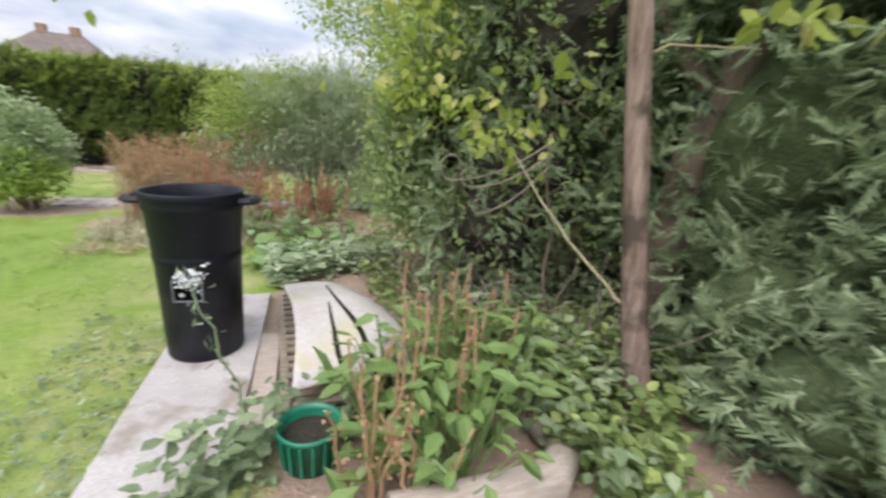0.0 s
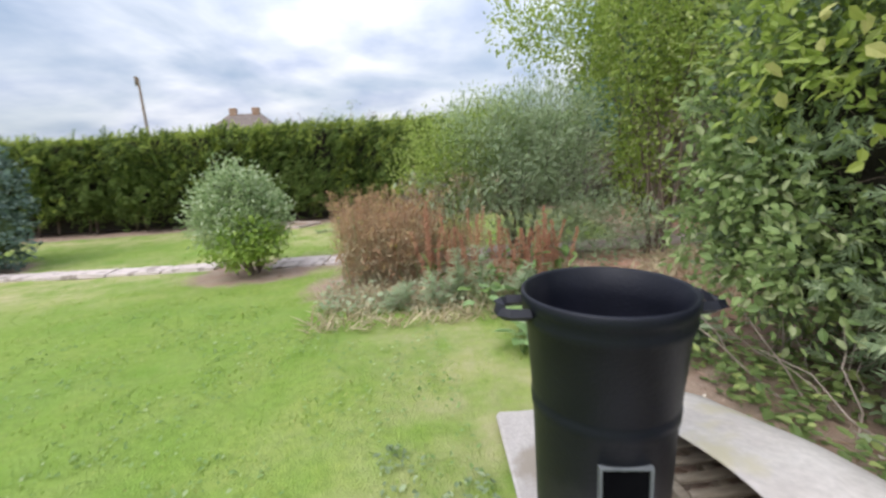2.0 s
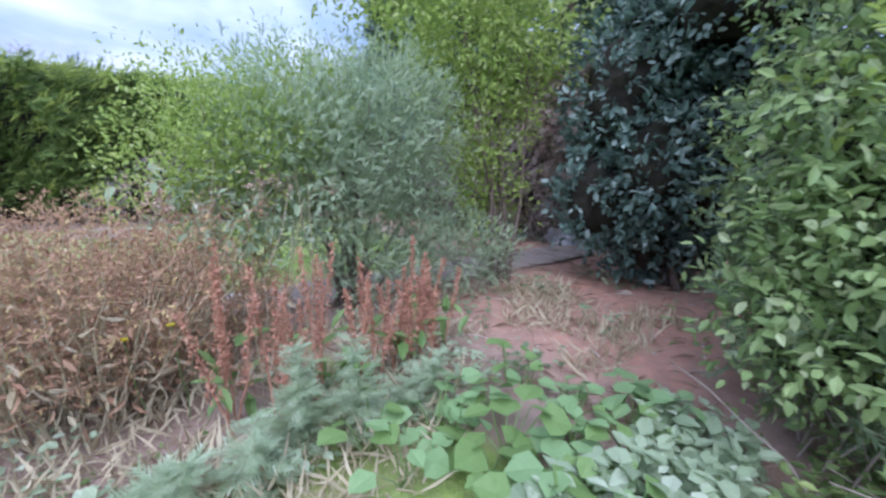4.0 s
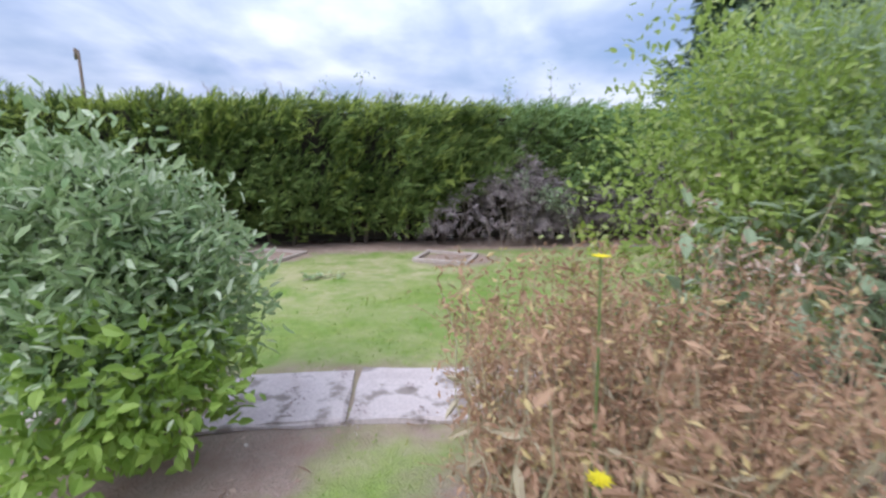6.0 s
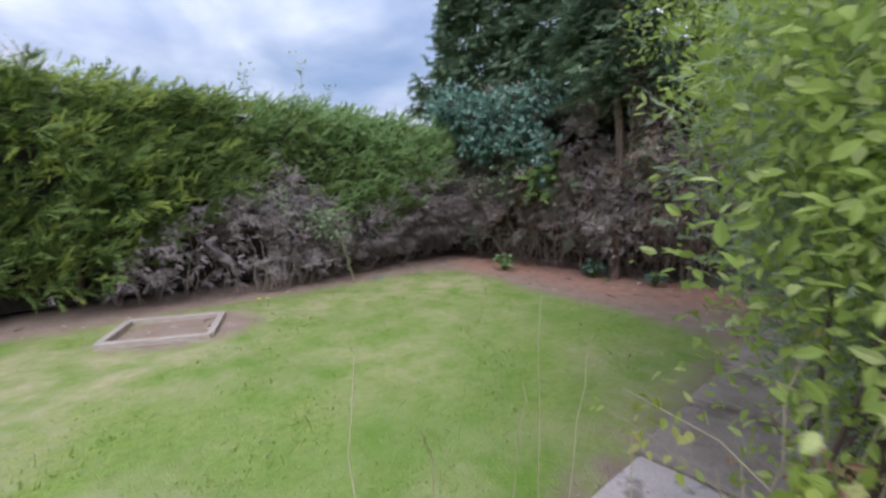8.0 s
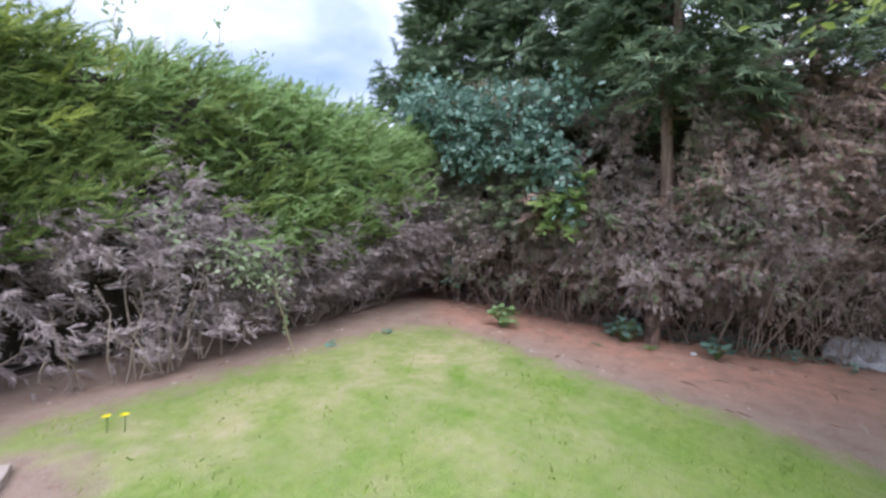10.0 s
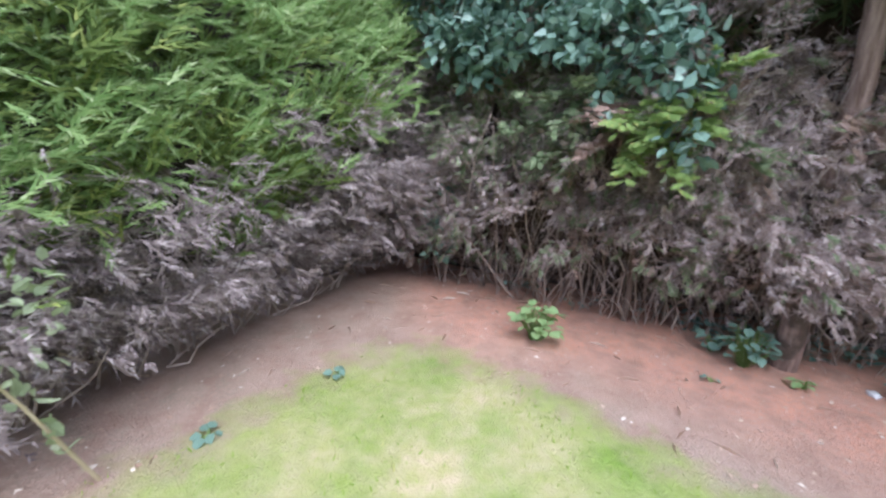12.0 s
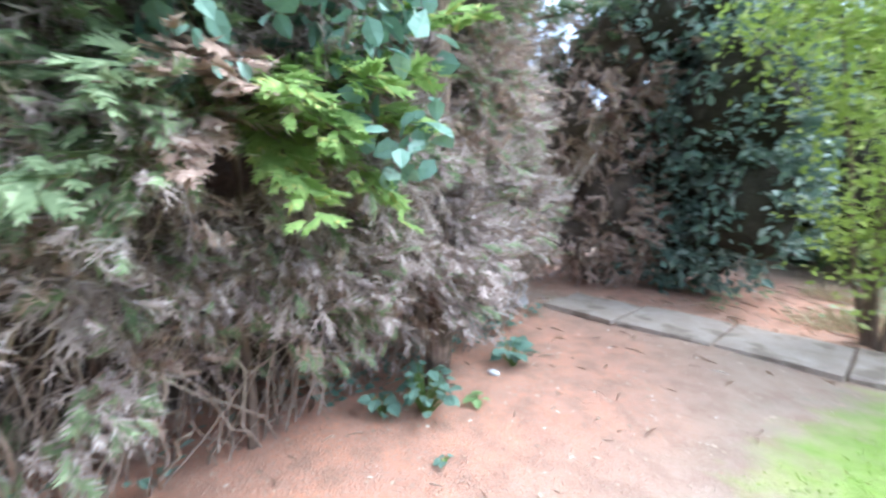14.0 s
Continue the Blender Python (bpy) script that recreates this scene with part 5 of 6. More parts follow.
def lime_edge():
    ob = bpy.data.objects["hazel"]
    soft = [(2.1, 3.4, 1.1, 1.0, 1.0, 1.0), (1.85, 4.05, 1.5, 0.8, 0.75, 0.85), (2.4, 3.2, 2.3, 1.15, 1.05, 1.0), (1.7, 3.1, 0.75, 0.6, 0.6, 0.6), (2.0, 4.2, 0.7, 0.7, 0.6, 0.6)]
    part("feathery_growth", soup("hazel_feathery", *crown_leaves(167, 6000, soft, SPRAY, 0.16, up=0.3, depth=0.4, twig=0.2)), "shade", ob, "feathery grey-green growth")
    blobs = [(1.25, 3.9, 2.0, 0.35, 0.4, 0.5), (1.35, 4.0, 2.9, 0.45, 0.5, 0.5), (1.5, 3.2, 3.0, 0.5, 0.5, 0.4), (1.15, 4.1, 1.3, 0.25, 0.35, 0.4), (1.15, 3.75, 0.85, 0.28, 0.35, 0.35), (1.25, 4.3, 0.9, 0.3, 0.3, 0.4), (1.3, 4.3, 1.9, 0.35, 0.35, 0.5)]
    for name, mat, rows, n, words in (("young_leaves", "lime_tree", [b for b in blobs if b[2] > 1.95], 3000, "lime-green young leaves"), ("side_leaves", "tree", [b for b in blobs if b[2] < 1.95], 3600, "mid-green broad leaves")):
        part(name, soup("hazel_" + name, *crown_leaves(166, n, rows, LEAF, 0.07, up=-0.2, depth=0.7, twig=0.2)), mat, ob, words)


lime_edge()


def make_brown_bush():
    base = (-1.3, 6.95, 0)
    ob = thing("dried_bush", base, "dried brown herbaceous bush with straw-coloured stems", "bush")
    r = gen(183)
    # each stem forks into thin twigs; curled leaves hang along it, fine seed husks cloud its top
    feet = [(-1.42, 6.98, 0.40, 0.27, 165, 1.06), (-1.4, 7.42, 0.24, 0.14, 60, 0.95), (-0.95, 7.1, 0.26, 0.22, 70, 0.92), (-0.95, 7.55, 0.2, 0.12, 40, 0.72), (-0.5, 7.35, 0.2, 0.16, 40, 0.72)]
    stems, twigs, husk, leaf = [], [], [], []
    for fx, fy, sx, sy, count, tall in feet:
        for i in range(count):
            a = np.array([fx + np.clip(r.normal(), -1.6, 1.6) * sx * 0.7, fy + np.clip(r.normal(), -1.6, 1.6) * sy * 0.7, -0.02])
            out = (a[:2] - np.array([fx, fy])) * 0.75
            h = tall * r.uniform(0.62, 1.08)
            a[0] = max(a[0], -1.86)
            b = a + np.array([out[0] + np.clip(r.normal(), -1.5, 1.5) * 0.12, out[1] + np.clip(r.normal(), -1.5, 1.5) * 0.11, h])
            b[0] = max(b[0], -2.0 + 0.3 * r.random())
            pts = bend(a, b, 0, len(stems) + 1830, 7, 0.02)
            stems.append(tube(pts, np.linspace(0.0055, 0.002, 7), 5))
            for j in range(5):
                q = pts[2 + j % 5]
                e = q + r.normal(size=3) * np.array([0.13, 0.13, 0.05]) + np.array([0, 0, 0.11])
                e[2], e[0] = max(e[2], 0.08), max(e[0], -2.1 + 0.25 * r.random())
                twigs.append(tube(bend(q, e, 0.01, len(twigs) + 2900, 4, 0.008), np.linspace(0.0025, 0.001, 4), 3))
                m = int(9 + 22 * (q[2] / tall))
                t = r.uniform(0.2, 1.1, m)[:, None]
                husk.append(q + (e - q) * t + r.normal(size=(m, 3)) * 0.024)
            m = 7
            t = r.uniform(0.12, 0.8, m)[:, None]
            leaf.append(a + (b - a) * t + r.normal(size=(m, 3)) * 0.02)
    part("stem_sheaf", soup("brown_stems", *join(*stems)), "straw", ob)
    part("twigs", soup("brown_twigs", *join(*twigs)), "rust_stalk", ob)
    p = np.concatenate(husk)
    p = p[p[:, 0] > -2.1 + 0.2 * r.random(len(p))]
    part("dry_leaves", soup("brown_leaves", *scatter(OVAL, p, r.normal(size=p.shape), r.normal(size=p.shape), 0.012 + 0.032 * r.random(len(p)) ** 1.7, 0.95)), "brown_leaf", ob)
    p = np.concatenate(leaf)
    p = p[(p[:, 2] > 0.05) & (p[:, 0] > -1.9)]
    way = r.normal(size=p.shape) * np.array([1, 1, 0.6]) + np.array([0, 0, -0.5])
    curl = r.random(len(p)) < 0.55
    size = r.uniform(0.05, 0.14, len(p))
    part("yellowed_leaves", soup("brown_yellow", *scatter(LEAF, p[curl], way[curl], r.normal(size=(curl.sum(), 3)), size[curl], 0.42)), "straw", ob, "curled straw-coloured leaves")
    part("curled_leaves", soup("brown_curled", *scatter(LEAF, p[~curl], way[~curl], r.normal(size=((~curl).sum(), 3)), size[~curl] * 0.8, 0.5)), "brown_leaf", ob, "withered brown leaves")
    for x, y, z in ((-1.71, 6.74, 1.30), (-1.84, 6.48, 0.95), (-1.2, 6.6, 0.55), (-1.0, 6.55, 0.6)):
        fl = thing("yellow_flower", (x, y, 0), "small bright yellow flower on a thin stem", "flower", "flowers in the dried bush")
        part("stem", soup("flower_stem", *tube(bend((x + 0.06, y + 0.05, -0.02), (x, y, z), 0, 185, 5, 0.01), np.linspace(0.004, 0.003, 5), 5)), "weed", fl)
        a = np.linspace(0, 6.28, 11)
        w = np.stack([np.cos(a), np.sin(a), 0.35 + 0 * a], 1)
        part("petals", soup("flower_petals", *scatter(OVAL, np.tile([x, y, z], (11, 1)), w, np.tile([0.0, 0, 1], (11, 1)), np.full(11, 0.027), 1.4)), "flower_y", fl)


make_brown_bush()


def dock(at, tall, n, seed, mat="dock", leaf="weed", group="rust-coloured docks", seeds=230, stalk="dock", thick=0.008):
    """A dock gone to seed: rust-red spikes on upright stems."""
    ob = thing("dock_plant", at, "dock weed with rust-red upright seed spikes", "weed", group)
    r = gen(seed)
    st, p, way = [], [], []
    for i in range(n):
        foot = np.array(at) + np.array([r.normal() * 0.06, r.normal() * 0.06, -0.02])
        h = tall * r.uniform(0.7, 1.1)
        tip = foot + np.array([r.normal() * 0.10, r.normal() * 0.10, h])
        pts = bend(foot, tip, 0, seed * 13 + i, 6, 0.01)
        st.append(tube(pts, np.linspace(thick, thick * 0.45, 6), 5))
        m = seeds
        t = r.uniform(0.35, 1.0, m)[:, None]
        p.append((1 - t) * foot + t * tip + r.normal(size=(m, 3)) * np.array([0.02, 0.02, 0.015]) * (1.35 - t))
        way.append(r.normal(size=(m, 3)) + np.array([0, 0, 0.8]))
    p, way = np.concatenate(p), np.concatenate(way)
    part("stem_sheaf", soup("dock_stems", *join(*st)), stalk, ob)
    part("seed_growth", soup("dock_seed", *scatter(OVAL, p, way, r.normal(size=p.shape), r.uniform(0.014, 0.032, len(p)), 1.5)), mat, ob)
    m = 10
    q = np.array(at) + np.stack([r.normal(size=m) * 0.08, r.normal(size=m) * 0.08, r.uniform(0.05, tall * 0.5, m)], 1)
    part("leaves", soup("dock_leaves", *scatter(LEAF, q, r.normal(size=(m, 3)) + np.array([0, 0, 0.2]), np.tile([0.0, 0, 1], (m, 1)), r.uniform(0.12, 0.26, m), 0.7)), leaf, ob)


for i, (x, y, h) in enumerate(((-0.72, 6.35, 0.95), (-0.5, 6.3, 0.8), (-0.25, 6.35, 0.98), (0.0, 6.25, 0.8), (0.3, 6.3, 0.78), (0.45, 6.2, 0.75), (0.72, 6.55, 0.8), (0.85, 6.45, 0.7))):
    dock((x, y, 0), h * 1.08, 5, 190 + i)


def pale_seedheads():
    ob = thing("seeding_weed", (-0.75, 7.3, 0), "tall grey-green weed with pale fluffy seed heads", "weed")
    r = gen(201)
    foot = (-0.6, 7.25, 0)
    part("stem_sheaf", soup("seed_stems", *stems_set(202, 24, foot, (0.4, 0.2), 1.35, 0.006, 0.16)), "straw", ob)
    p = np.stack([r.uniform(-1.15, 0.3, 900), r.uniform(7.0, 7.6, 900), r.uniform(0.7, 1.4, 900)], 1)
    p = p[lump(p, 4.0, 203) > 0.0]
    part("leaves", soup("seed_leaves", *scatter(LEAF, p, r.normal(size=p.shape), np.tile([0.0, 0, 1], (len(p), 1)), r.uniform(0.05, 0.12, len(p)), 0.8)), "grey", ob)
    for i in range(26):
        q = np.array([r.uniform(-1.1, 0.4), r.uniform(7.0, 7.5), r.uniform(1.05, 1.38)]) + r.normal(size=(30, 3)) * np.array([0.035, 0.035, 0.045])
        part("seed_head", soup("seed_head", *scatter(OVAL, q, r.normal(size=q.shape), r.normal(size=q.shape), r.uniform(0.02, 0.05, 30), 0.9)), "litter", ob, "pale cream seed head" if i == 0 else "")


pale_seedheads()


def make_sapling(name, label, foot, tip, seed, mat, n, size, spread):
    ob = thing(name, foot, label, "sapling")
    r = gen(seed)
    pts = bend(np.array(foot) - np.array([0, 0, 0.03]), tip, 0.05, seed, 9, 0.02)
    rows = [tube(pts, np.linspace(0.0035, 0.0015, 9), 6)]
    P = []
    for i in range(9):
        a = pts[3 + i % 6]
        b = a + r.normal(size=3) * np.array([spread, spread, spread * 0.6]) + np.array([0, 0, 0.08])
        rows.append(tube(bend(a, b, 0.02, seed + i, 4, 0.01), np.linspace(0.0022, 0.001, 4), 4))
        t = r.uniform(0.4, 1.05, n // 9)[:, None]
        P.append((1 - t) * a + t * b + r.normal(size=(n // 9, 3)) * 0.02)
    p = np.concatenate(P)
    part("stem", soup(name + "_stem", *rows[0], True), "straw", ob)
    part("branches", soup(name + "_branches", *join(*rows[1:]), True), "straw", ob)
    part("leaves", soup(name + "_leaves", *scatter(LEAF, p, r.normal(size=p.shape) + np.array([0, 0, -0.4]), r.normal(size=p.shape) * 0.4 + np.array([0, 0, 1.0]), size * r.uniform(0.6, 1.2, len(p)), 1.1)), mat, ob)


make_sapling("sapling", "thin sapling with pale yellow-green leaves by the path", (-1.2, 7.72, 0), (-1.22, 7.8, 1.2), 211, "lime_leaf", 170, 0.045, 0.2)
make_sapling("sapling", "low sapling with light green leaves by the path", (-0.85, 7.85, 0), (-0.8, 7.95, 1.0), 215, "lime_leaf", 170, 0.042, 0.2)


def tall_grass():
    ob = thing("grass_tuft", (-1.5, 8.7, 0), "loose tall dry grass stalks beside the path", "grass")
    r = gen(221)
    rows = []
    for i in range(14):
        x = r.uniform(-1.3, -0.1)
        y = path_mid(x) + r.choice([-0.42, 0.4]) + r.normal() * 0.05
        h = r.uniform(0.5, 1.1)
        rows.append(tube(bend((x, y, -0.02), (x + np.clip(r.normal() * 0.2, -0.25, 0.4), y + r.normal() * 0.15, h), 0.08, 222 + i, 6, 0.01), np.linspace(0.003, 0.0014, 6), 4))
    part("stalk_sheaf", soup("grass_stalks", *join(*rows)), "straw", ob)


tall_grass()

# big pale lobed leaves over the earth beside the docks
spots = gen(231)
for i in range(30):
    x, y = spots.uniform(-0.35, 1.25), spots.uniform(4.55, 5.75)
    rosette("lobed_leaf_plant", "broad pale green lobed leaves spreading over earth", "plant", (x, y, 0), 6, spots.uniform(0.12, 0.24), "bigleaf" if i % 3 else "weed", spots.uniform(0.1, 0.34), 232 + i, 1.9, group="broad-leaved plants")


def thistle(at, tall, seed):
    ob = thing("thistle", at, "grey-green thistle with toothed narrow leaves", "weed", "thistles")
    r = gen(seed)
    pts = bend(np.array(at) - np.array([0, 0, 0.02]), np.array(at) + np.array([r.normal() * 0.15, r.normal() * 0.15, tall]), 0, seed, 9, 0.015)
    part("stem", soup("thistle_stem", *tube(pts, np.linspace(0.009, 0.004, 9), 6), True), "grey", ob)
    p = np.repeat(pts[1:], 7, 0) + r.normal(size=(56, 3)) * 0.01
    a = r.uniform(0, 6.3, 56)
    w = np.stack([np.cos(a), np.sin(a), r.uniform(-0.1, 0.7, 56)], 1)
    part("leaves", soup("thistle_leaves", *scatter(FERN, p, w, np.tile([0.0, 0, 1], (56, 1)), np.linspace(0.26, 0.1, 56), 0.9)), "grey", ob)


for i, (x, y, h) in enumerate(((-0.5, 5.95, 0.55), (-0.25, 5.85, 0.62), (-0.85, 5.75, 0.4), (-0.65, 6.0, 0.35), (-1.2, 5.9, 0.3), (0.1, 5.9, 0.4))):
    thistle((x, y, 0), h, 251 + i)


def ground_cover(name, label, seed, n, box, mat, size, tall, keep=None):
    r = gen(seed)
    p = np.stack([r.uniform(box[0], box[1], n), r.uniform(box[2], box[3], n), tall * r.random(n) ** 1.5], 1)
    ok = lump(p * np.array([1, 1, 0]), 3.0, seed + 1) > -0.1
    if keep:
        ok &= keep(p)
    p = p[ok]
    p[:, 2] += 0.01
    a = r.uniform(0, 6.3, len(p))
    w = np.stack([np.cos(a), np.sin(a), r.uniform(-0.1, 0.6, len(p))], 1)
    ob = part(name, soup(name, *scatter(LEAF, p, w, np.array([0, 0, 1.0]) + r.normal(size=p.shape) * 0.3, size * r.uniform(0.5, 1.3, len(p)), 1.2)), mat)
    tagged(ob, label, "weeds", kind="stuff")


ground_cover("edge_weeds", "low creeping weeds along the white board", 261, 800, (-1.35, -0.75, 1.0, 3.6), "shade", 0.038, 0.05)
ground_cover("bed_weeds", "mixed grey-green weeds around the board's near end", 262, 1300, (-0.55, 0.35, 1.2, 1.9), "shade", 0.08, 0.32, lambda p: (np.hypot(p[:, 0] - 0.06, p[:, 1] - 1.68) > 0.18) & ((p[:, 0] > -0.2) | (p[:, 1] < 1.75)))
ground_cover("bank_weeds", "pale green low weeds between sheet and shrubs", 263, 2600, (-0.1, 1.3, 3.6, 5.0), "grey", 0.11, 0.22)
ground_cover("shade_weeds", "dull green weeds and seedlings around the slim tree", 267, 5200, (1.1, 2.9, 0.4, 3.2), "shade", 0.085, 0.34)
ground_cover("hazel_weeds", "low dark weeds beside the white sheet", 268, 1500, (0.75, 1.7, 2.2, 4.2), "hazel", 0.07, 0.2)
ground_cover("dock_weeds", "mixed low weeds under the docks", 264, 1800, (-2.1, 1.0, 5.7, 6.7), "grey", 0.06, 0.14)
ground_cover("lawn_weeds", "clover and daisies scattered in the lawn", 265, 4200, (-4.5, -0.8, 1.0, 6.4), "weed", 0.03, 0.02)
ground_cover("trunk_weeds", "dark leafy weeds round the slim trunk", 269, 4200, (0.95, 2.3, 0.7, 2.4), "hazel", 0.075, 0.3, lambda p: np.hypot(p[:, 0] - 1.86, p[:, 1] - 1.45) > 0.13)
ground_cover("shrub_weeds", "straggling green weeds under the shrubs", 270, 2600, (0.3, 4.2, 5.6, 7.4), "shade", 0.07, 0.22, lambda p: lump(p, 2.2, 273) > 0.1)


def dry_grass():
    """Straw-coloured tufts and fallen stalks round the docks."""
    r = gen(271)
    n = 5200
    p = np.stack([r.uniform(-2.1, 3.4, n), r.uniform(5.3, 7.2, n), np.full(n, 0.0)], 1)
    p = p[lump(p, 2.4, 272) > 0.0]
    w = np.stack([r.normal(size=len(p)) * 0.8, r.normal(size=len(p)) * 0.8, np.full(len(p), 0.7)], 1)
    ob = part("dry_grass", soup("dry_grass", *scatter(BLADE, p, w, r.normal(size=p.shape), r.uniform(0.08, 0.28, len(p)), 0.45)), "straw")
    tagged(ob, "dry straw-coloured grass tufts round the docks", "grass", kind="stuff")


dry_grass()
ground_cover("corner_weeds", "sparse dark weeds at the foot of the trees", 266, 900, (5.45, 5.9, 8.6, 14.0), "ivy", 0.07, 0.12)

# ---- the black bin, board and sheet ----
BIN = (-0.48, 2.83, 0.06)


def make_bin():
    x, y, z = BIN
    ob = thing("compost_bin", BIN, "tall black plastic bin open at the top, with side handles", "bin")
    prof = [(0.0, 0.012), (0.19, 0.012), (0.212, 0.0), (0.218, 0.012), (0.236, 0.56), (0.241, 0.566), (0.243, 0.60), (0.237, 0.612), (0.240, 0.618), (0.258, 0.845), (0.266, 0.85), (0.270, 0.875), (0.266, 0.90), (0.272, 0.906), (0.275, 0.938), (0.268, 0.945), (0.258, 0.938), (0.252, 0.84), (0.230, 0.58), (0.21, 0.03), (0.0, 0.025)]
    prof = [(p, q * 1.09) for p, q in prof]
    bm = lathe(prof, 64, BIN)
    part("body", from_bm("bin_body", bm, True), "plastic", ob)
    for side in (-1, 1):
        a = radians(-8)
        ux = Vector((math.cos(a) * side, math.sin(a) * side, 0))
        uy = Vector((-ux.y, ux.x, 0))
        c = Vector(BIN) + Vector((0, 0, 0.972))
        pts = [c + ux * 0.255 - uy * 0.075, c + ux * 0.32 - uy * 0.07, c + ux * 0.345 - uy * 0.055, c + ux * 0.35, c + ux * 0.345 + uy * 0.055, c + ux * 0.32 + uy * 0.07, c + ux * 0.255 + uy * 0.075]
        v, t = tube([tuple(q) for q in pts], [0.021] * 7, 4)
        part("handle", soup("bin_handle", v, t), "plastic", ob)
    # a square vent with a pale rim and a small latch; a near-black block paints its unlit opening
    a = radians(-100)
    out = Vector((math.cos(a), math.sin(a), 0))
    m = Matrix.Translation(Vector(BIN) + Vector((0, 0, 0.475)) + out * 0.229) @ Matrix.Rotation(a + math.pi / 2, 4, "Z") @ Matrix.Rotation(radians(-2), 4, "X")
    rim = part("vent", from_bm("bin_vent", box_bm(0.145, 0.012, 0.12, 0.004)), "void", ob, "square dark vent in the bin's side", m=m)
    for dx, dz, w, h in ((0, 0.062, 0.16, 0.01), (0, -0.062, 0.16, 0.01), (-0.075, 0, 0.01, 0.116), (0.075, 0, 0.01, 0.116)):
        part("vent_rim", from_bm("vent_rim", box_bm(w, 0.022, h, 0.002)), "label", rim, m=m @ pose(dx, -0.002, dz))
    part("latch", from_bm("vent_latch", box_bm(0.02, 0.02, 0.035, 0.006)), "label", rim, m=m @ pose(0.0, -0.006, -0.075))


make_bin()


def make_board():
    at = (-0.43, 2.7, 0)
    ob = thing("white_board", at, "long weathered white board laid flat on blocks", "board")
    bm = box_bm(0.56, 2.1, 0.035, 0.006)
    bmesh.ops.subdivide_edges(bm, edges=[e for e in bm.edges if e.calc_length() > 0.3], cuts=3)
    r = gen(271)
    for q in bm.verts:
        q.co += Vector((r.normal() * 0.004, r.normal() * 0.006, r.normal() * 0.0015))
    part("top", from_bm("board_top", bm), "board", ob, m=pose(-0.46, 2.68, 0.041, 0, 0, -5))
    for yy in (1.85, 2.75, 3.6):
        part("block", from_bm("board_block", box_bm(0.5, 0.12, 0.07, 0.008)), "timber", ob, m=pose(-0.46 + 0.088 * (yy - 2.68), yy, -0.012, 0, 0, -5))


make_board()


def make_sheet():
    frame_ob = thing("slatted_frame", (0.3, 2.75, 0), "old slatted timber frame lying under a sheet", "timber frame")
    part("plank", from_bm("frame_plank", box_bm(0.13, 1.0, 0.03, 0.005)), "plank", frame_ob, m=pose(-0.13, 2.45, 0.026, 0, 3, -4))
    for x in (-0.02, 0.2, 0.42):
        part("rail", from_bm("frame_rail", box_bm(0.05, 1.75, 0.05, 0.005)), "timber", frame_ob, m=pose(x, 2.75, 0.05, 0, 0, -1))
    for i in range(17):
        part("slat", from_bm("frame_slat", box_bm(0.52, 0.05, 0.02, 0.003)) if i == 0 else bpy.data.meshes["frame_slat"], "timber", frame_ob, m=pose(0.26, 1.98 + 0.098 * i, 0.087, 0, 0, -1 + (i % 3 - 1) * 1.2))
    ob = thing("white_sheet", (0.4, 2.8, 0), "warped dirty white sheet arched over the slatted frame", "sheet")
    nx, ny = 25, 37
    u, w = np.meshgrid(np.linspace(0, 1, nx), np.linspace(0, 1, ny))
    u, w = u.ravel(), w.ravel()
    x = 0.05 - 0.05 * (1 - w) + (0.64 + 0.10 * (1 - w)) * u + 0.03 * np.sin(5 * w)
    y = 1.95 + 1.62 * w + 0.04 * np.sin(3 * u)
    z = 0.125 + 0.20 * np.sin(np.pi * np.clip(w * 0.62 + 0.22, 0, 1)) ** 2 * (1 - 0.15 * u) - 0.25 * np.clip(u - 0.45, 0, 1) ** 2 * 1.6 + 0.012 * lump(np.stack([x, y, x * 0], 1), 4, 281)
    z = np.maximum(z, 0.03)
    v = np.concatenate([np.stack([x, y, z], 1), np.stack([x, y, z - 0.006], 1)])
    i = np.arange(nx * ny).reshape(ny, nx)
    a, b, c, d = i[:-1, :-1].ravel(), i[:-1, 1:].ravel(), i[1:, 1:].ravel(), i[1:, :-1].ravel()
    k = nx * ny
    t = [np.stack([a, b, c], 1), np.stack([a, c, d], 1), np.stack([a + k, c + k, b + k], 1), np.stack([a + k, d + k, c + k], 1)]
    loop = np.concatenate([i[0, :], i[1:, -1], i[-1, -2::-1], i[-2:0:-1, 0]])
    nxt = np.roll(loop, -1)
    t += [np.stack([loop, loop + k, nxt + k], 1), np.stack([loop, nxt + k, nxt], 1)]
    part("panel", soup("sheet_panel", v, np.concatenate(t), True), "sheet", ob)


make_sheet()

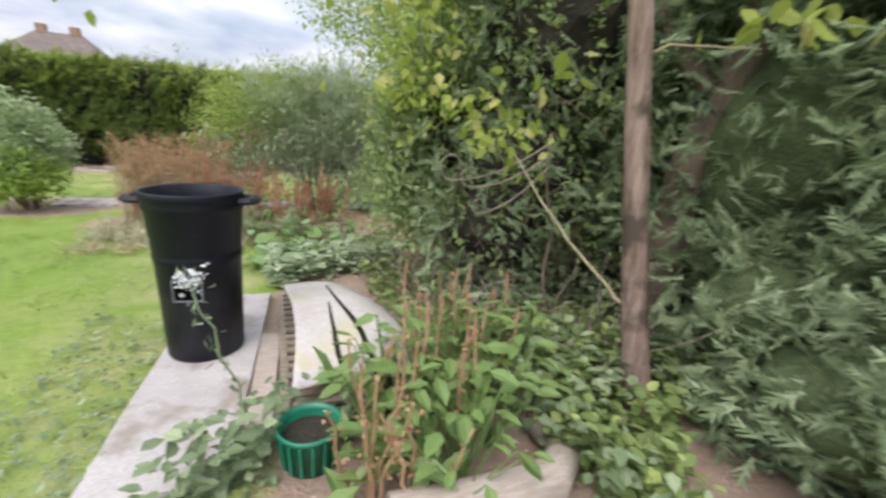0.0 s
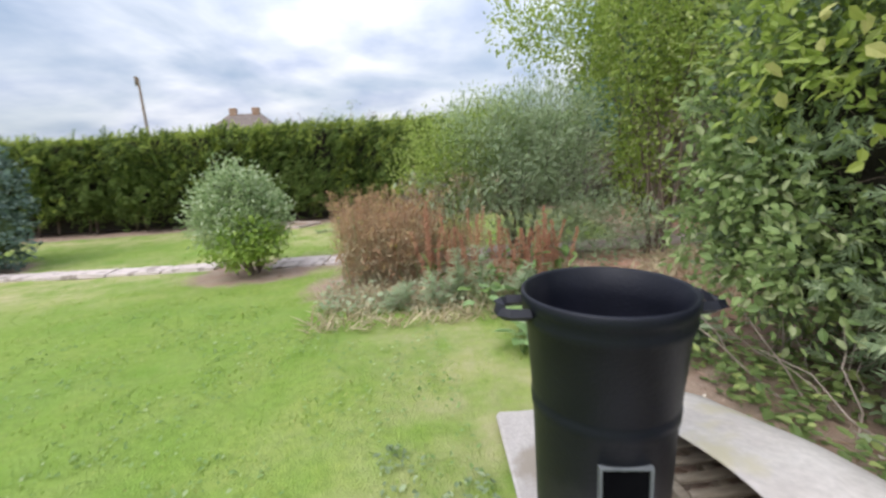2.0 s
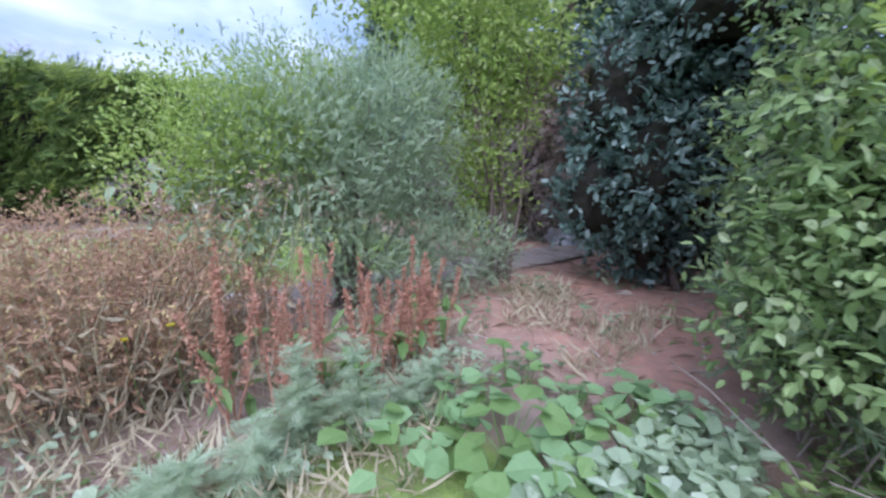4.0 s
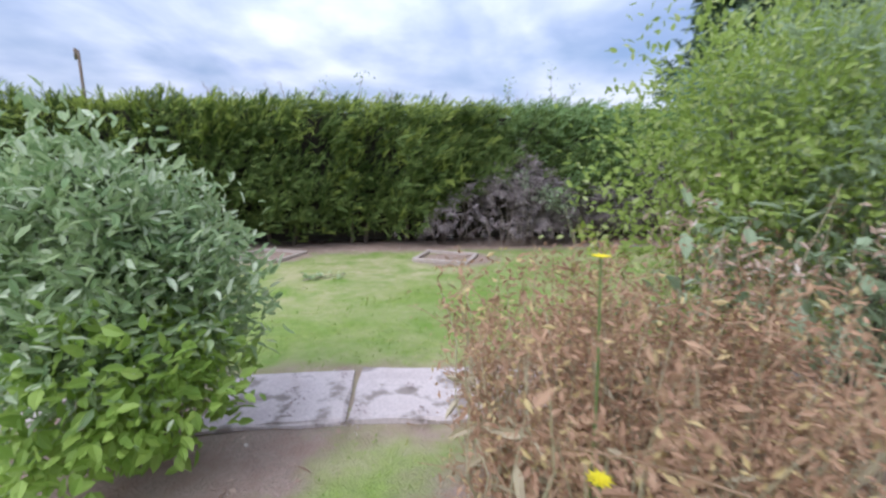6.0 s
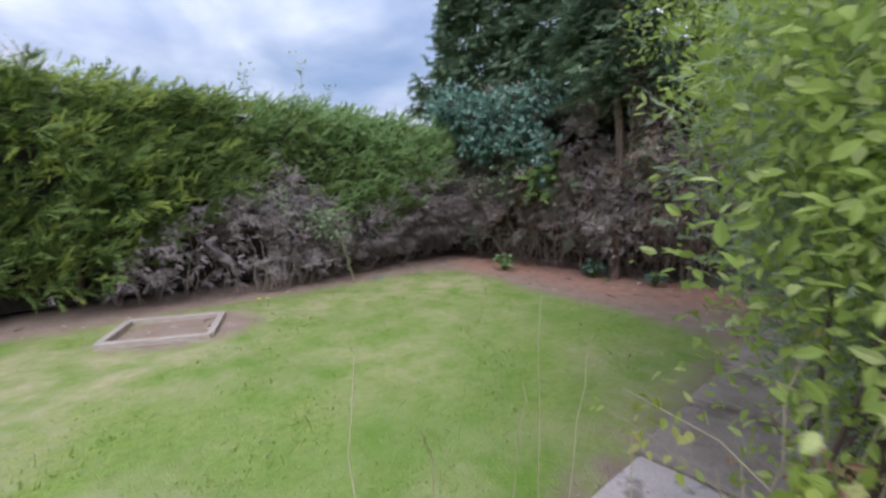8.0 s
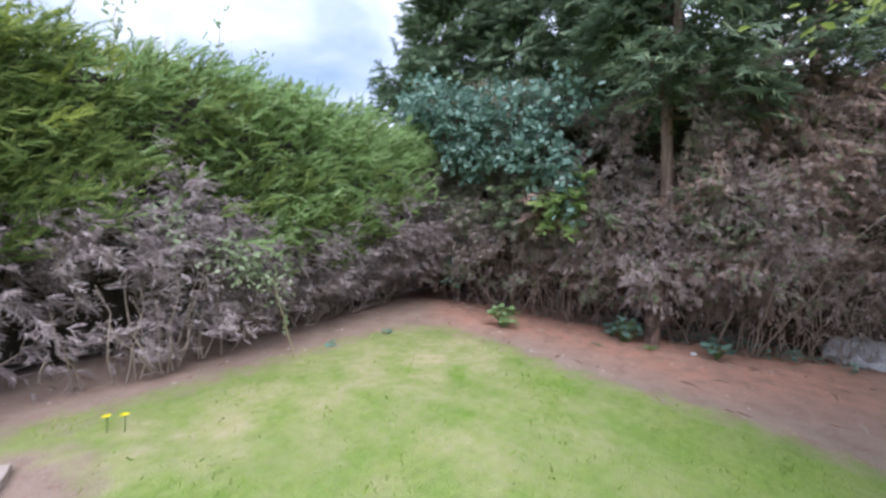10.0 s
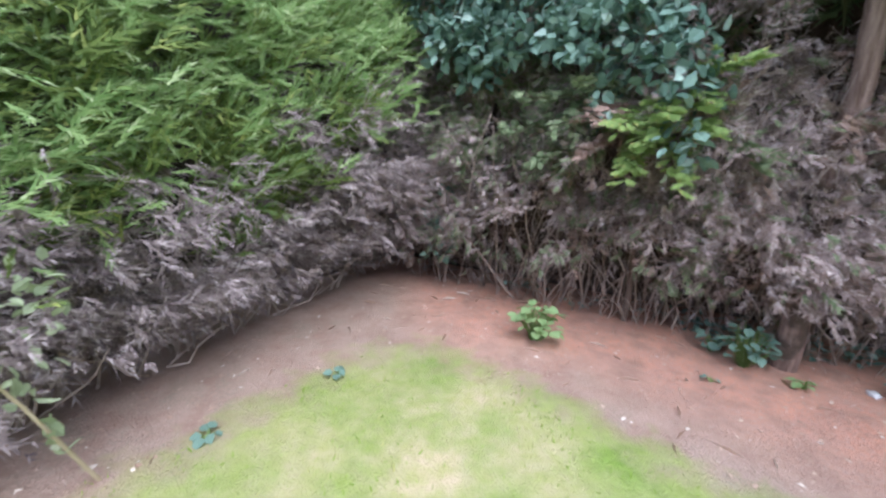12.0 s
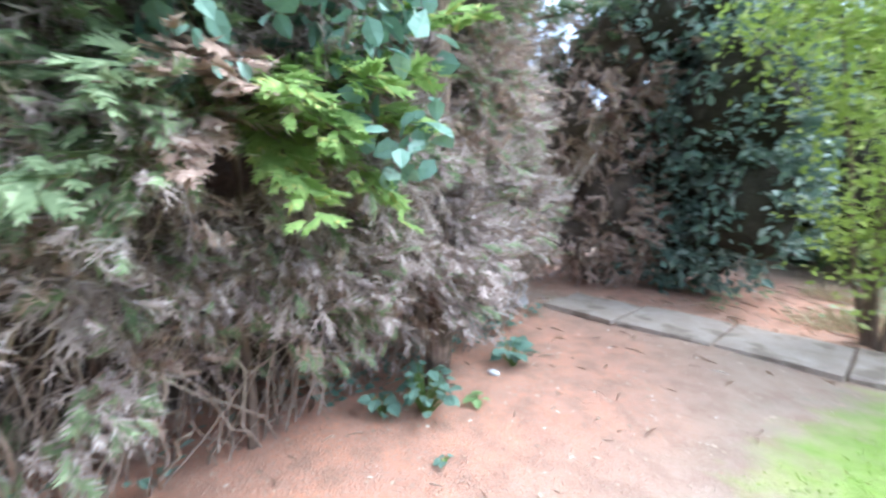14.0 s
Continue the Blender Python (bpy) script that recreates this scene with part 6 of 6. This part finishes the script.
# ---- the weedy bed, pot and edging ----
for i, (x, y, h) in enumerate(((0.30, 1.72, 0.78), (0.42, 1.5, 0.8), (0.62, 1.75, 0.75), (0.75, 1.5, 0.72), (0.58, 1.95, 0.8), (0.9, 1.75, 0.7), (0.42, 1.28, 0.6), (0.85, 2.05, 0.75), (1.1, 1.9, 0.7), (1.25, 2.1, 0.65), (1.05, 2.35, 0.7), (0.22, 1.42, 0.7), (0.3, 1.35, 0.62))):
    dock((x, y, 0), h, 3, 301 + i, "brown_leaf", "weed", "docks in the weedy bed", 22, "rust_stalk", 0.011)
for i, (x, y) in enumerate(((0.55, 1.6), (0.75, 1.75), (0.68, 1.4), (0.9, 1.5), (0.5, 1.9), (0.8, 2.1), (0.95, 1.9), (0.62, 1.25), (1.15, 1.7), (1.1, 2.15), (1.3, 1.95), (0.4, 1.65), (0.7, 1.95))):
    rosette("bed_plant", "leafy green plant growing among rusty docks", "plant", (x, y, 0), 20, 0.15, "weed", 0.52, 321 + i, 0.9, group="plants in the weedy bed")


def make_pot():
    at = (0.06, 1.68, 0)
    ob = thing("plant_pot", at, "green plastic crate-like pot with vertical ribs", "pot")
    part("body", from_bm("pot_body", lathe([(0.0, 0.01), (0.11, 0.01), (0.115, 0.0), (0.134, 0.185), (0.144, 0.187), (0.146, 0.208), (0.136, 0.210), (0.128, 0.18), (0.108, 0.03), (0.0, 0.03)], 40, at), True), "green_pot", ob)
    bar = from_bm("pot_rib", box_bm(0.014, 0.010, 0.165, 0.003))
    for k in range(16):
        a = 2 * math.pi * k / 16
        part("rib", bar, "green_pot", ob, m=Matrix.Translation((at[0] + 0.130 * math.cos(a), at[1] + 0.130 * math.sin(a), 0.097)) @ Matrix.Rotation(a + math.pi / 2, 4, "Z") @ Matrix.Rotation(radians(5.5), 4, "X"))
    part("soil", from_bm("pot_soil", lathe([(0.0, 0.155), (0.124, 0.15)], 24, at)), "core", ob)


make_pot()


def make_edging():
    ob = thing("log_edging", (0.8, 1.2, 0), "curved weathered log edging of the weedy bed", "edging")
    pts = [(0.30, 1.2), (0.55, 1.17), (0.80, 1.14), (1.0, 1.14), (1.12, 1.22), (1.17, 1.42)]
    pts = [(x, y, 0.09 + 0.01 * math.sin(9 * x)) for x, y in pts]
    part("log", soup("edging_log", *tube(pts, [0.085, 0.095, 0.09, 0.095, 0.09, 0.08], 12), True), "plank", ob)


make_edging()


def make_flower_stem():
    ob = thing("white_flowering_weed", (-0.22, 1.9, 0), "grey-leaved weed with a white flower head before the bin", "weed")
    r = gen(341)
    pts = bend((-0.18, 1.92, -0.02), (-0.38, 1.86, 0.84), 0.0, 341, 9, 0.015)
    part("stem", soup("wf_stem", *tube(pts, np.linspace(0.008, 0.004, 9), 6), True), "grey", ob)
    p = np.repeat(pts[1:], 5, 0) + r.normal(size=(40, 3)) * np.array([0.02, 0.02, 0.03])
    part("leaves", soup("wf_leaves", *scatter(LEAF, p, r.normal(size=p.shape) + np.array([0, 0, 0.4]), r.normal(size=p.shape), r.uniform(0.03, 0.065, 40), 0.5)), "shade", ob)
    q = np.array([-0.38, 1.86, 0.86]) + r.normal(size=(90, 3)) * np.array([0.03, 0.025, 0.022])
    part("flowers", soup("wf_flowers", *scatter(OVAL, q, r.normal(size=q.shape), r.normal(size=q.shape), r.uniform(0.015, 0.03, 90), 1.6)), "flower_w", ob, "small white flower clusters")


make_flower_stem()


def strap(points, seed):
    """A flat dead stalk, dark at its foot, that follows the points."""
    ob = thing("dark_stalk", points[0], "dark dead strap-like stalk standing before the sheet", "stalk", "dark stalks")
    k = np.linspace(0, len(points) - 1, 12)
    pts = np.stack([np.interp(k, np.arange(len(points)), [p[a] for p in points]) for a in range(3)], 1)
    pts[1:-1] += gen(seed).normal(size=(10, 3)) * 0.003
    part("blade", soup("strap_blade", *tube(pts, np.interp(np.arange(12), [0, 3, 8, 11], [0.021, 0.019, 0.013, 0.005]), 6), True), "core", ob)


strap(((0.33, 1.93, -0.02), (0.29, 1.92, 0.16), (0.22, 1.92, 0.42), (0.18, 1.93, 0.68)), 351)
strap(((0.46, 1.93, -0.02), (0.43, 1.93, 0.28), (0.33, 1.93, 0.52), (0.17, 1.94, 0.76)), 352)

# ---- the near trunk and its surroundings ----


def make_near_trunk():
    ob = thing("slim_tree", (1.86, 1.45, 0), "slim reddish-brown tree trunk rising beside the weedy bed", "tree")
    pts = [(1.86, 1.45, -0.05), (1.82, 1.5, 0.3), (1.77, 1.56, 0.7), (1.72, 1.62, 1.2), (1.67, 1.68, 1.7), (1.62, 1.73, 2.2), (1.55, 1.8, 3.0), (1.5, 1.85, 3.6)]
    part("trunk", soup("slim_trunk", *tube(pts, [0.095, 0.074, 0.067, 0.063, 0.061, 0.058, 0.052, 0.04], 14), True), "bark_red", ob)
    rows = [tube(bend((1.77, 1.56, 0.62), (1.24, 2.1, 1.42), -0.08, 361, 9, 0.015), np.linspace(0.010, 0.004, 9), 7),
            tube(bend((1.69, 1.66, 1.95), (2.15, 1.45, 1.99), 0.02, 362, 7, 0.012), np.linspace(0.006, 0.003, 7), 6),
            tube(bend((1.62, 1.73, 2.2), (0.3, 2.2, 2.75), 0.1, 363, 9, 0.03), np.linspace(0.03, 0.012, 9), 7),
            tube(bend((0.3, 2.2, 2.75), (-1.6, 2.6, 2.25), 0.1, 364, 9, 0.02), np.linspace(0.012, 0.004, 9), 6),
            tube(bend((1.5, 1.85, 3.4), (0.6, 3.2, 2.6), 0.1, 365, 9, 0.02), np.linspace(0.02, 0.006, 9), 6)]
    part("branches", soup("slim_branches", *join(*rows), True), "straw", ob)
    r = gen(366)
    sets = []
    for c, sp, n, s in (((1.2, 2.16, 1.55), (0.16, 0.12, 0.10), 60, 0.085), ((1.05, 2.25, 1.7), (0.14, 0.1, 0.08), 30, 0.08), ((1.46, 2.0, 1.9), (0.1, 0.1, 0.06), 10, 0.12),
                        ((-1.35, 2.5, 2.06), (0.32, 0.12, 0.05), 24, 0.11), ((0.8, 3.0, 2.25), (0.25, 0.25, 0.28), 120, 0.085), ((0.98, 3.1, 1.85), (0.15, 0.2, 0.2), 60, 0.08), ((2.0, 1.3, 2.1), (0.2, 0.15, 0.06), 16, 0.13)):
        p = np.array(c) + r.normal(size=(n, 3)) * np.array(sp)
        w = r.normal(size=(n, 3)) * np.array([0.7, 0.7, 0.3]) + np.array([0, 0, -0.7])
        sets.append(scatter(LEAF, p, w, r.normal(size=(n, 3)) * 0.6 + np.array([0, 0, 0.8]), s * r.uniform(0.65, 1.2, n), 1.25))
    part("leaves", soup("slim_leaves", *join(*sets)), "lime_leaf", ob, "yellow-green translucent leaves")
    ob = thing("leaning_trunk", (2.75, 2.35, 0), "thick grey leaning tree trunk in the shade", "tree")
    part("trunk", soup("leaning", *tube(bend((2.75, 2.35, -0.1), (3.0, 1.85, 3.6), 0.0, 368, 9, 0.03), np.linspace(0.15, 0.11, 9), 14), True), "bark", ob)
    part("limb", soup("leaning_limb", *tube(bend((2.87, 2.1, 1.7), (2.4, 2.9, 3.2), 0.0, 369, 7, 0.03), np.linspace(0.09, 0.04, 7), 10), True), "bark", ob)


make_near_trunk()


def twiggy_tangle():
    ob = thing("dead_twigs", (1.3, 2.9, 0), "tangle of dead brown twigs under the shrubs", "twigs")
    r = gen(371)
    for i in range(90):
        a = np.array([r.uniform(1.0, 2.4), r.uniform(1.6, 4.3), -0.02])
        b = a + np.array([r.normal() * 0.35, r.normal() * 0.35, r.uniform(0.2, 0.9)])
        part("twig", soup("dead_twig", *tube(bend(a, b, 0.05, 372 + i, 5, 0.03), np.linspace(0.007, 0.002, 5), 4)), "twig", ob)
    rows = []
    for i in range(90):
        a = np.array([r.uniform(1.25, 1.75), r.uniform(2.2, 3.9), r.uniform(0.3, 1.8)])
        b = a + np.array([r.normal() * 0.15, r.normal() * 0.3, r.normal() * 0.25])
        b[2] = max(b[2], 0.05)
        rows.append(tube(bend(a, b, 0.03, 2500 + i, 6, 0.02), np.linspace(0.0035, 0.001, 6), 4))
    part("twig_tangle", soup("tangle", *join(*rows)), "bark", ob)

twiggy_tangle()


def make_vine():
    """Bare tendrils that curl out of the shrubs."""
    ob = thing("bare_vine", (1.85, 2.35, 0), "bare grey vine with curled tendrils hanging before the shrubs", "vine")
    part("stem", soup("vine_stem", *tube(bend((1.85, 2.35, -0.03), (1.7, 2.4, 1.55), 0, 391, 8, 0.03), np.linspace(0.014, 0.009, 8), 6), True), "bark", ob)
    for i, (tip, z, ring) in enumerate((((0.98, 2.6), 1.30, 0.10), ((1.12, 2.55), 1.24, 0.075), ((1.2, 2.5), 1.05, 0.06))):
        a = np.linspace(0, 1, 9)[:, None]
        run = np.array([[1.72, 2.4, 1.5 - 0.08 * i]]) * (1 - a) + np.array([[tip[0] + ring, tip[1], z - ring]]) * a - np.array([[0, 0, 0.5]]) * (a * (1 - a)) * 0.5
        w = np.linspace(-1.57, -6.4, 12)
        curl = np.stack([tip[0] + ring + np.cos(w) * ring * np.linspace(1, 0.55, 12), np.full(12, tip[1]), z + np.sin(w) * ring * np.linspace(1, 0.55, 12)], 1)
        part("tendril", soup("vine_tendril", *tube(np.concatenate([run, curl[1:]]), np.linspace(0.007, 0.003, 20), 5), True), "twig", ob)


make_vine()

def make_thicket():
    """Added backdrop of dense growth that hides the bright lawn beyond the shrubs."""
    ob = thing("backdrop_thicket", (8.9, 3.5, 0), "added dark thicket backdrop closing the garden boundary", "thicket")
    r = gen(381)
    # Near-black slab: the thicket's inner shade is put into its colour.
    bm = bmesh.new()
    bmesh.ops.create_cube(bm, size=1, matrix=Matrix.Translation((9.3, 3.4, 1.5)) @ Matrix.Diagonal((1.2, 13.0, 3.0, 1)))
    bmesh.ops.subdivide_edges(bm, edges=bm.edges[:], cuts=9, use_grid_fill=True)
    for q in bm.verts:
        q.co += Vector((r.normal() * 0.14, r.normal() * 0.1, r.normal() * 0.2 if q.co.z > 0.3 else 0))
    part("inner_fill", from_bm("thicket_core", bm), "core", ob)
    n = 5200
    p = np.stack([8.62 - np.abs(r.normal(size=n)) * 0.12, r.uniform(-3, 9.8, n), 0.1 + 3.2 * r.random(n)], 1)
    way = np.stack([-0.7 + r.normal(size=n) * 0.3, r.normal(size=n) * 0.5, r.normal(size=n) * 0.5], 1)
    part("sprays", soup("thicket_sprays", *scatter(SPRAY, p, way, r.normal(size=(n, 3)) + np.array([-0.5, 0, 0.8]), r.uniform(0.25, 0.5, n), 1.1)), "conifer", ob)


make_thicket()

# ---- distance ----


def make_pole():
    ob = thing("utility_pole", (-21.4, 40, 0), "distant dark wooden utility pole beyond the hedge", "pole")
    part("shaft", from_bm("pole_shaft", lathe([(0.14, -0.2), (0.11, 5), (0.085, 9.6), (0.0, 9.62)], 14, (-21.4, 40, 0)), True), "bark", ob)
    part("transformer", from_bm("pole_cap", lathe([(0.0, 9.0), (0.12, 9.02), (0.12, 9.7), (0.0, 9.75)], 14, (-21.55, 40, 0)), True), "bark", ob)


make_pole()


def make_house():
    ob = thing("house", (-20, 64, 0), "distant brick house with a brown tiled roof and chimneys", "house")
    part("wall", from_bm("house_wall", box_bm(9.2, 8, 7.0, 0.02)), "brickwork", ob, m=pose(-20.9, 64, 3.1))
    bm = bmesh.new()
    ring = [bm.verts.new(c) for c in ((-25.8, 59.6, 6.5), (-16.0, 59.6, 6.5), (-16.0, 68.4, 6.5), (-25.8, 68.4, 6.5))]
    a, b = bm.verts.new((-23.2, 64, 9.6)), bm.verts.new((-19.0, 64, 9.6))
    for f in ((ring[0], ring[1], b, a), (ring[2], ring[3], a, b), (ring[1], ring[2], b), (ring[3], ring[0], a), ring[::-1]):
        bm.faces.new(f)
    roof = part("roof", from_bm("house_roof", bm), "tile", ob)
    for x in (-22.6, -19.6):
        part("chimney", from_bm("chimney", box_bm(0.9, 0.7, 1.7, 0.03)), "brickwork", roof, m=pose(x, 64, 9.5))
    for k in range(4):
        w = part("window", from_bm("house_window", box_bm(1.2, 0.08, 1.3, 0.02)), "board", ob, m=pose(-24.4 + 2.3 * k, 59.97, 4.7))
        part("pane", from_bm("house_pane", box_bm(1.0, 0.04, 1.1, 0.01)), "pane", w, m=pose(-24.4 + 2.3 * k, 59.92, 4.7))


make_house()
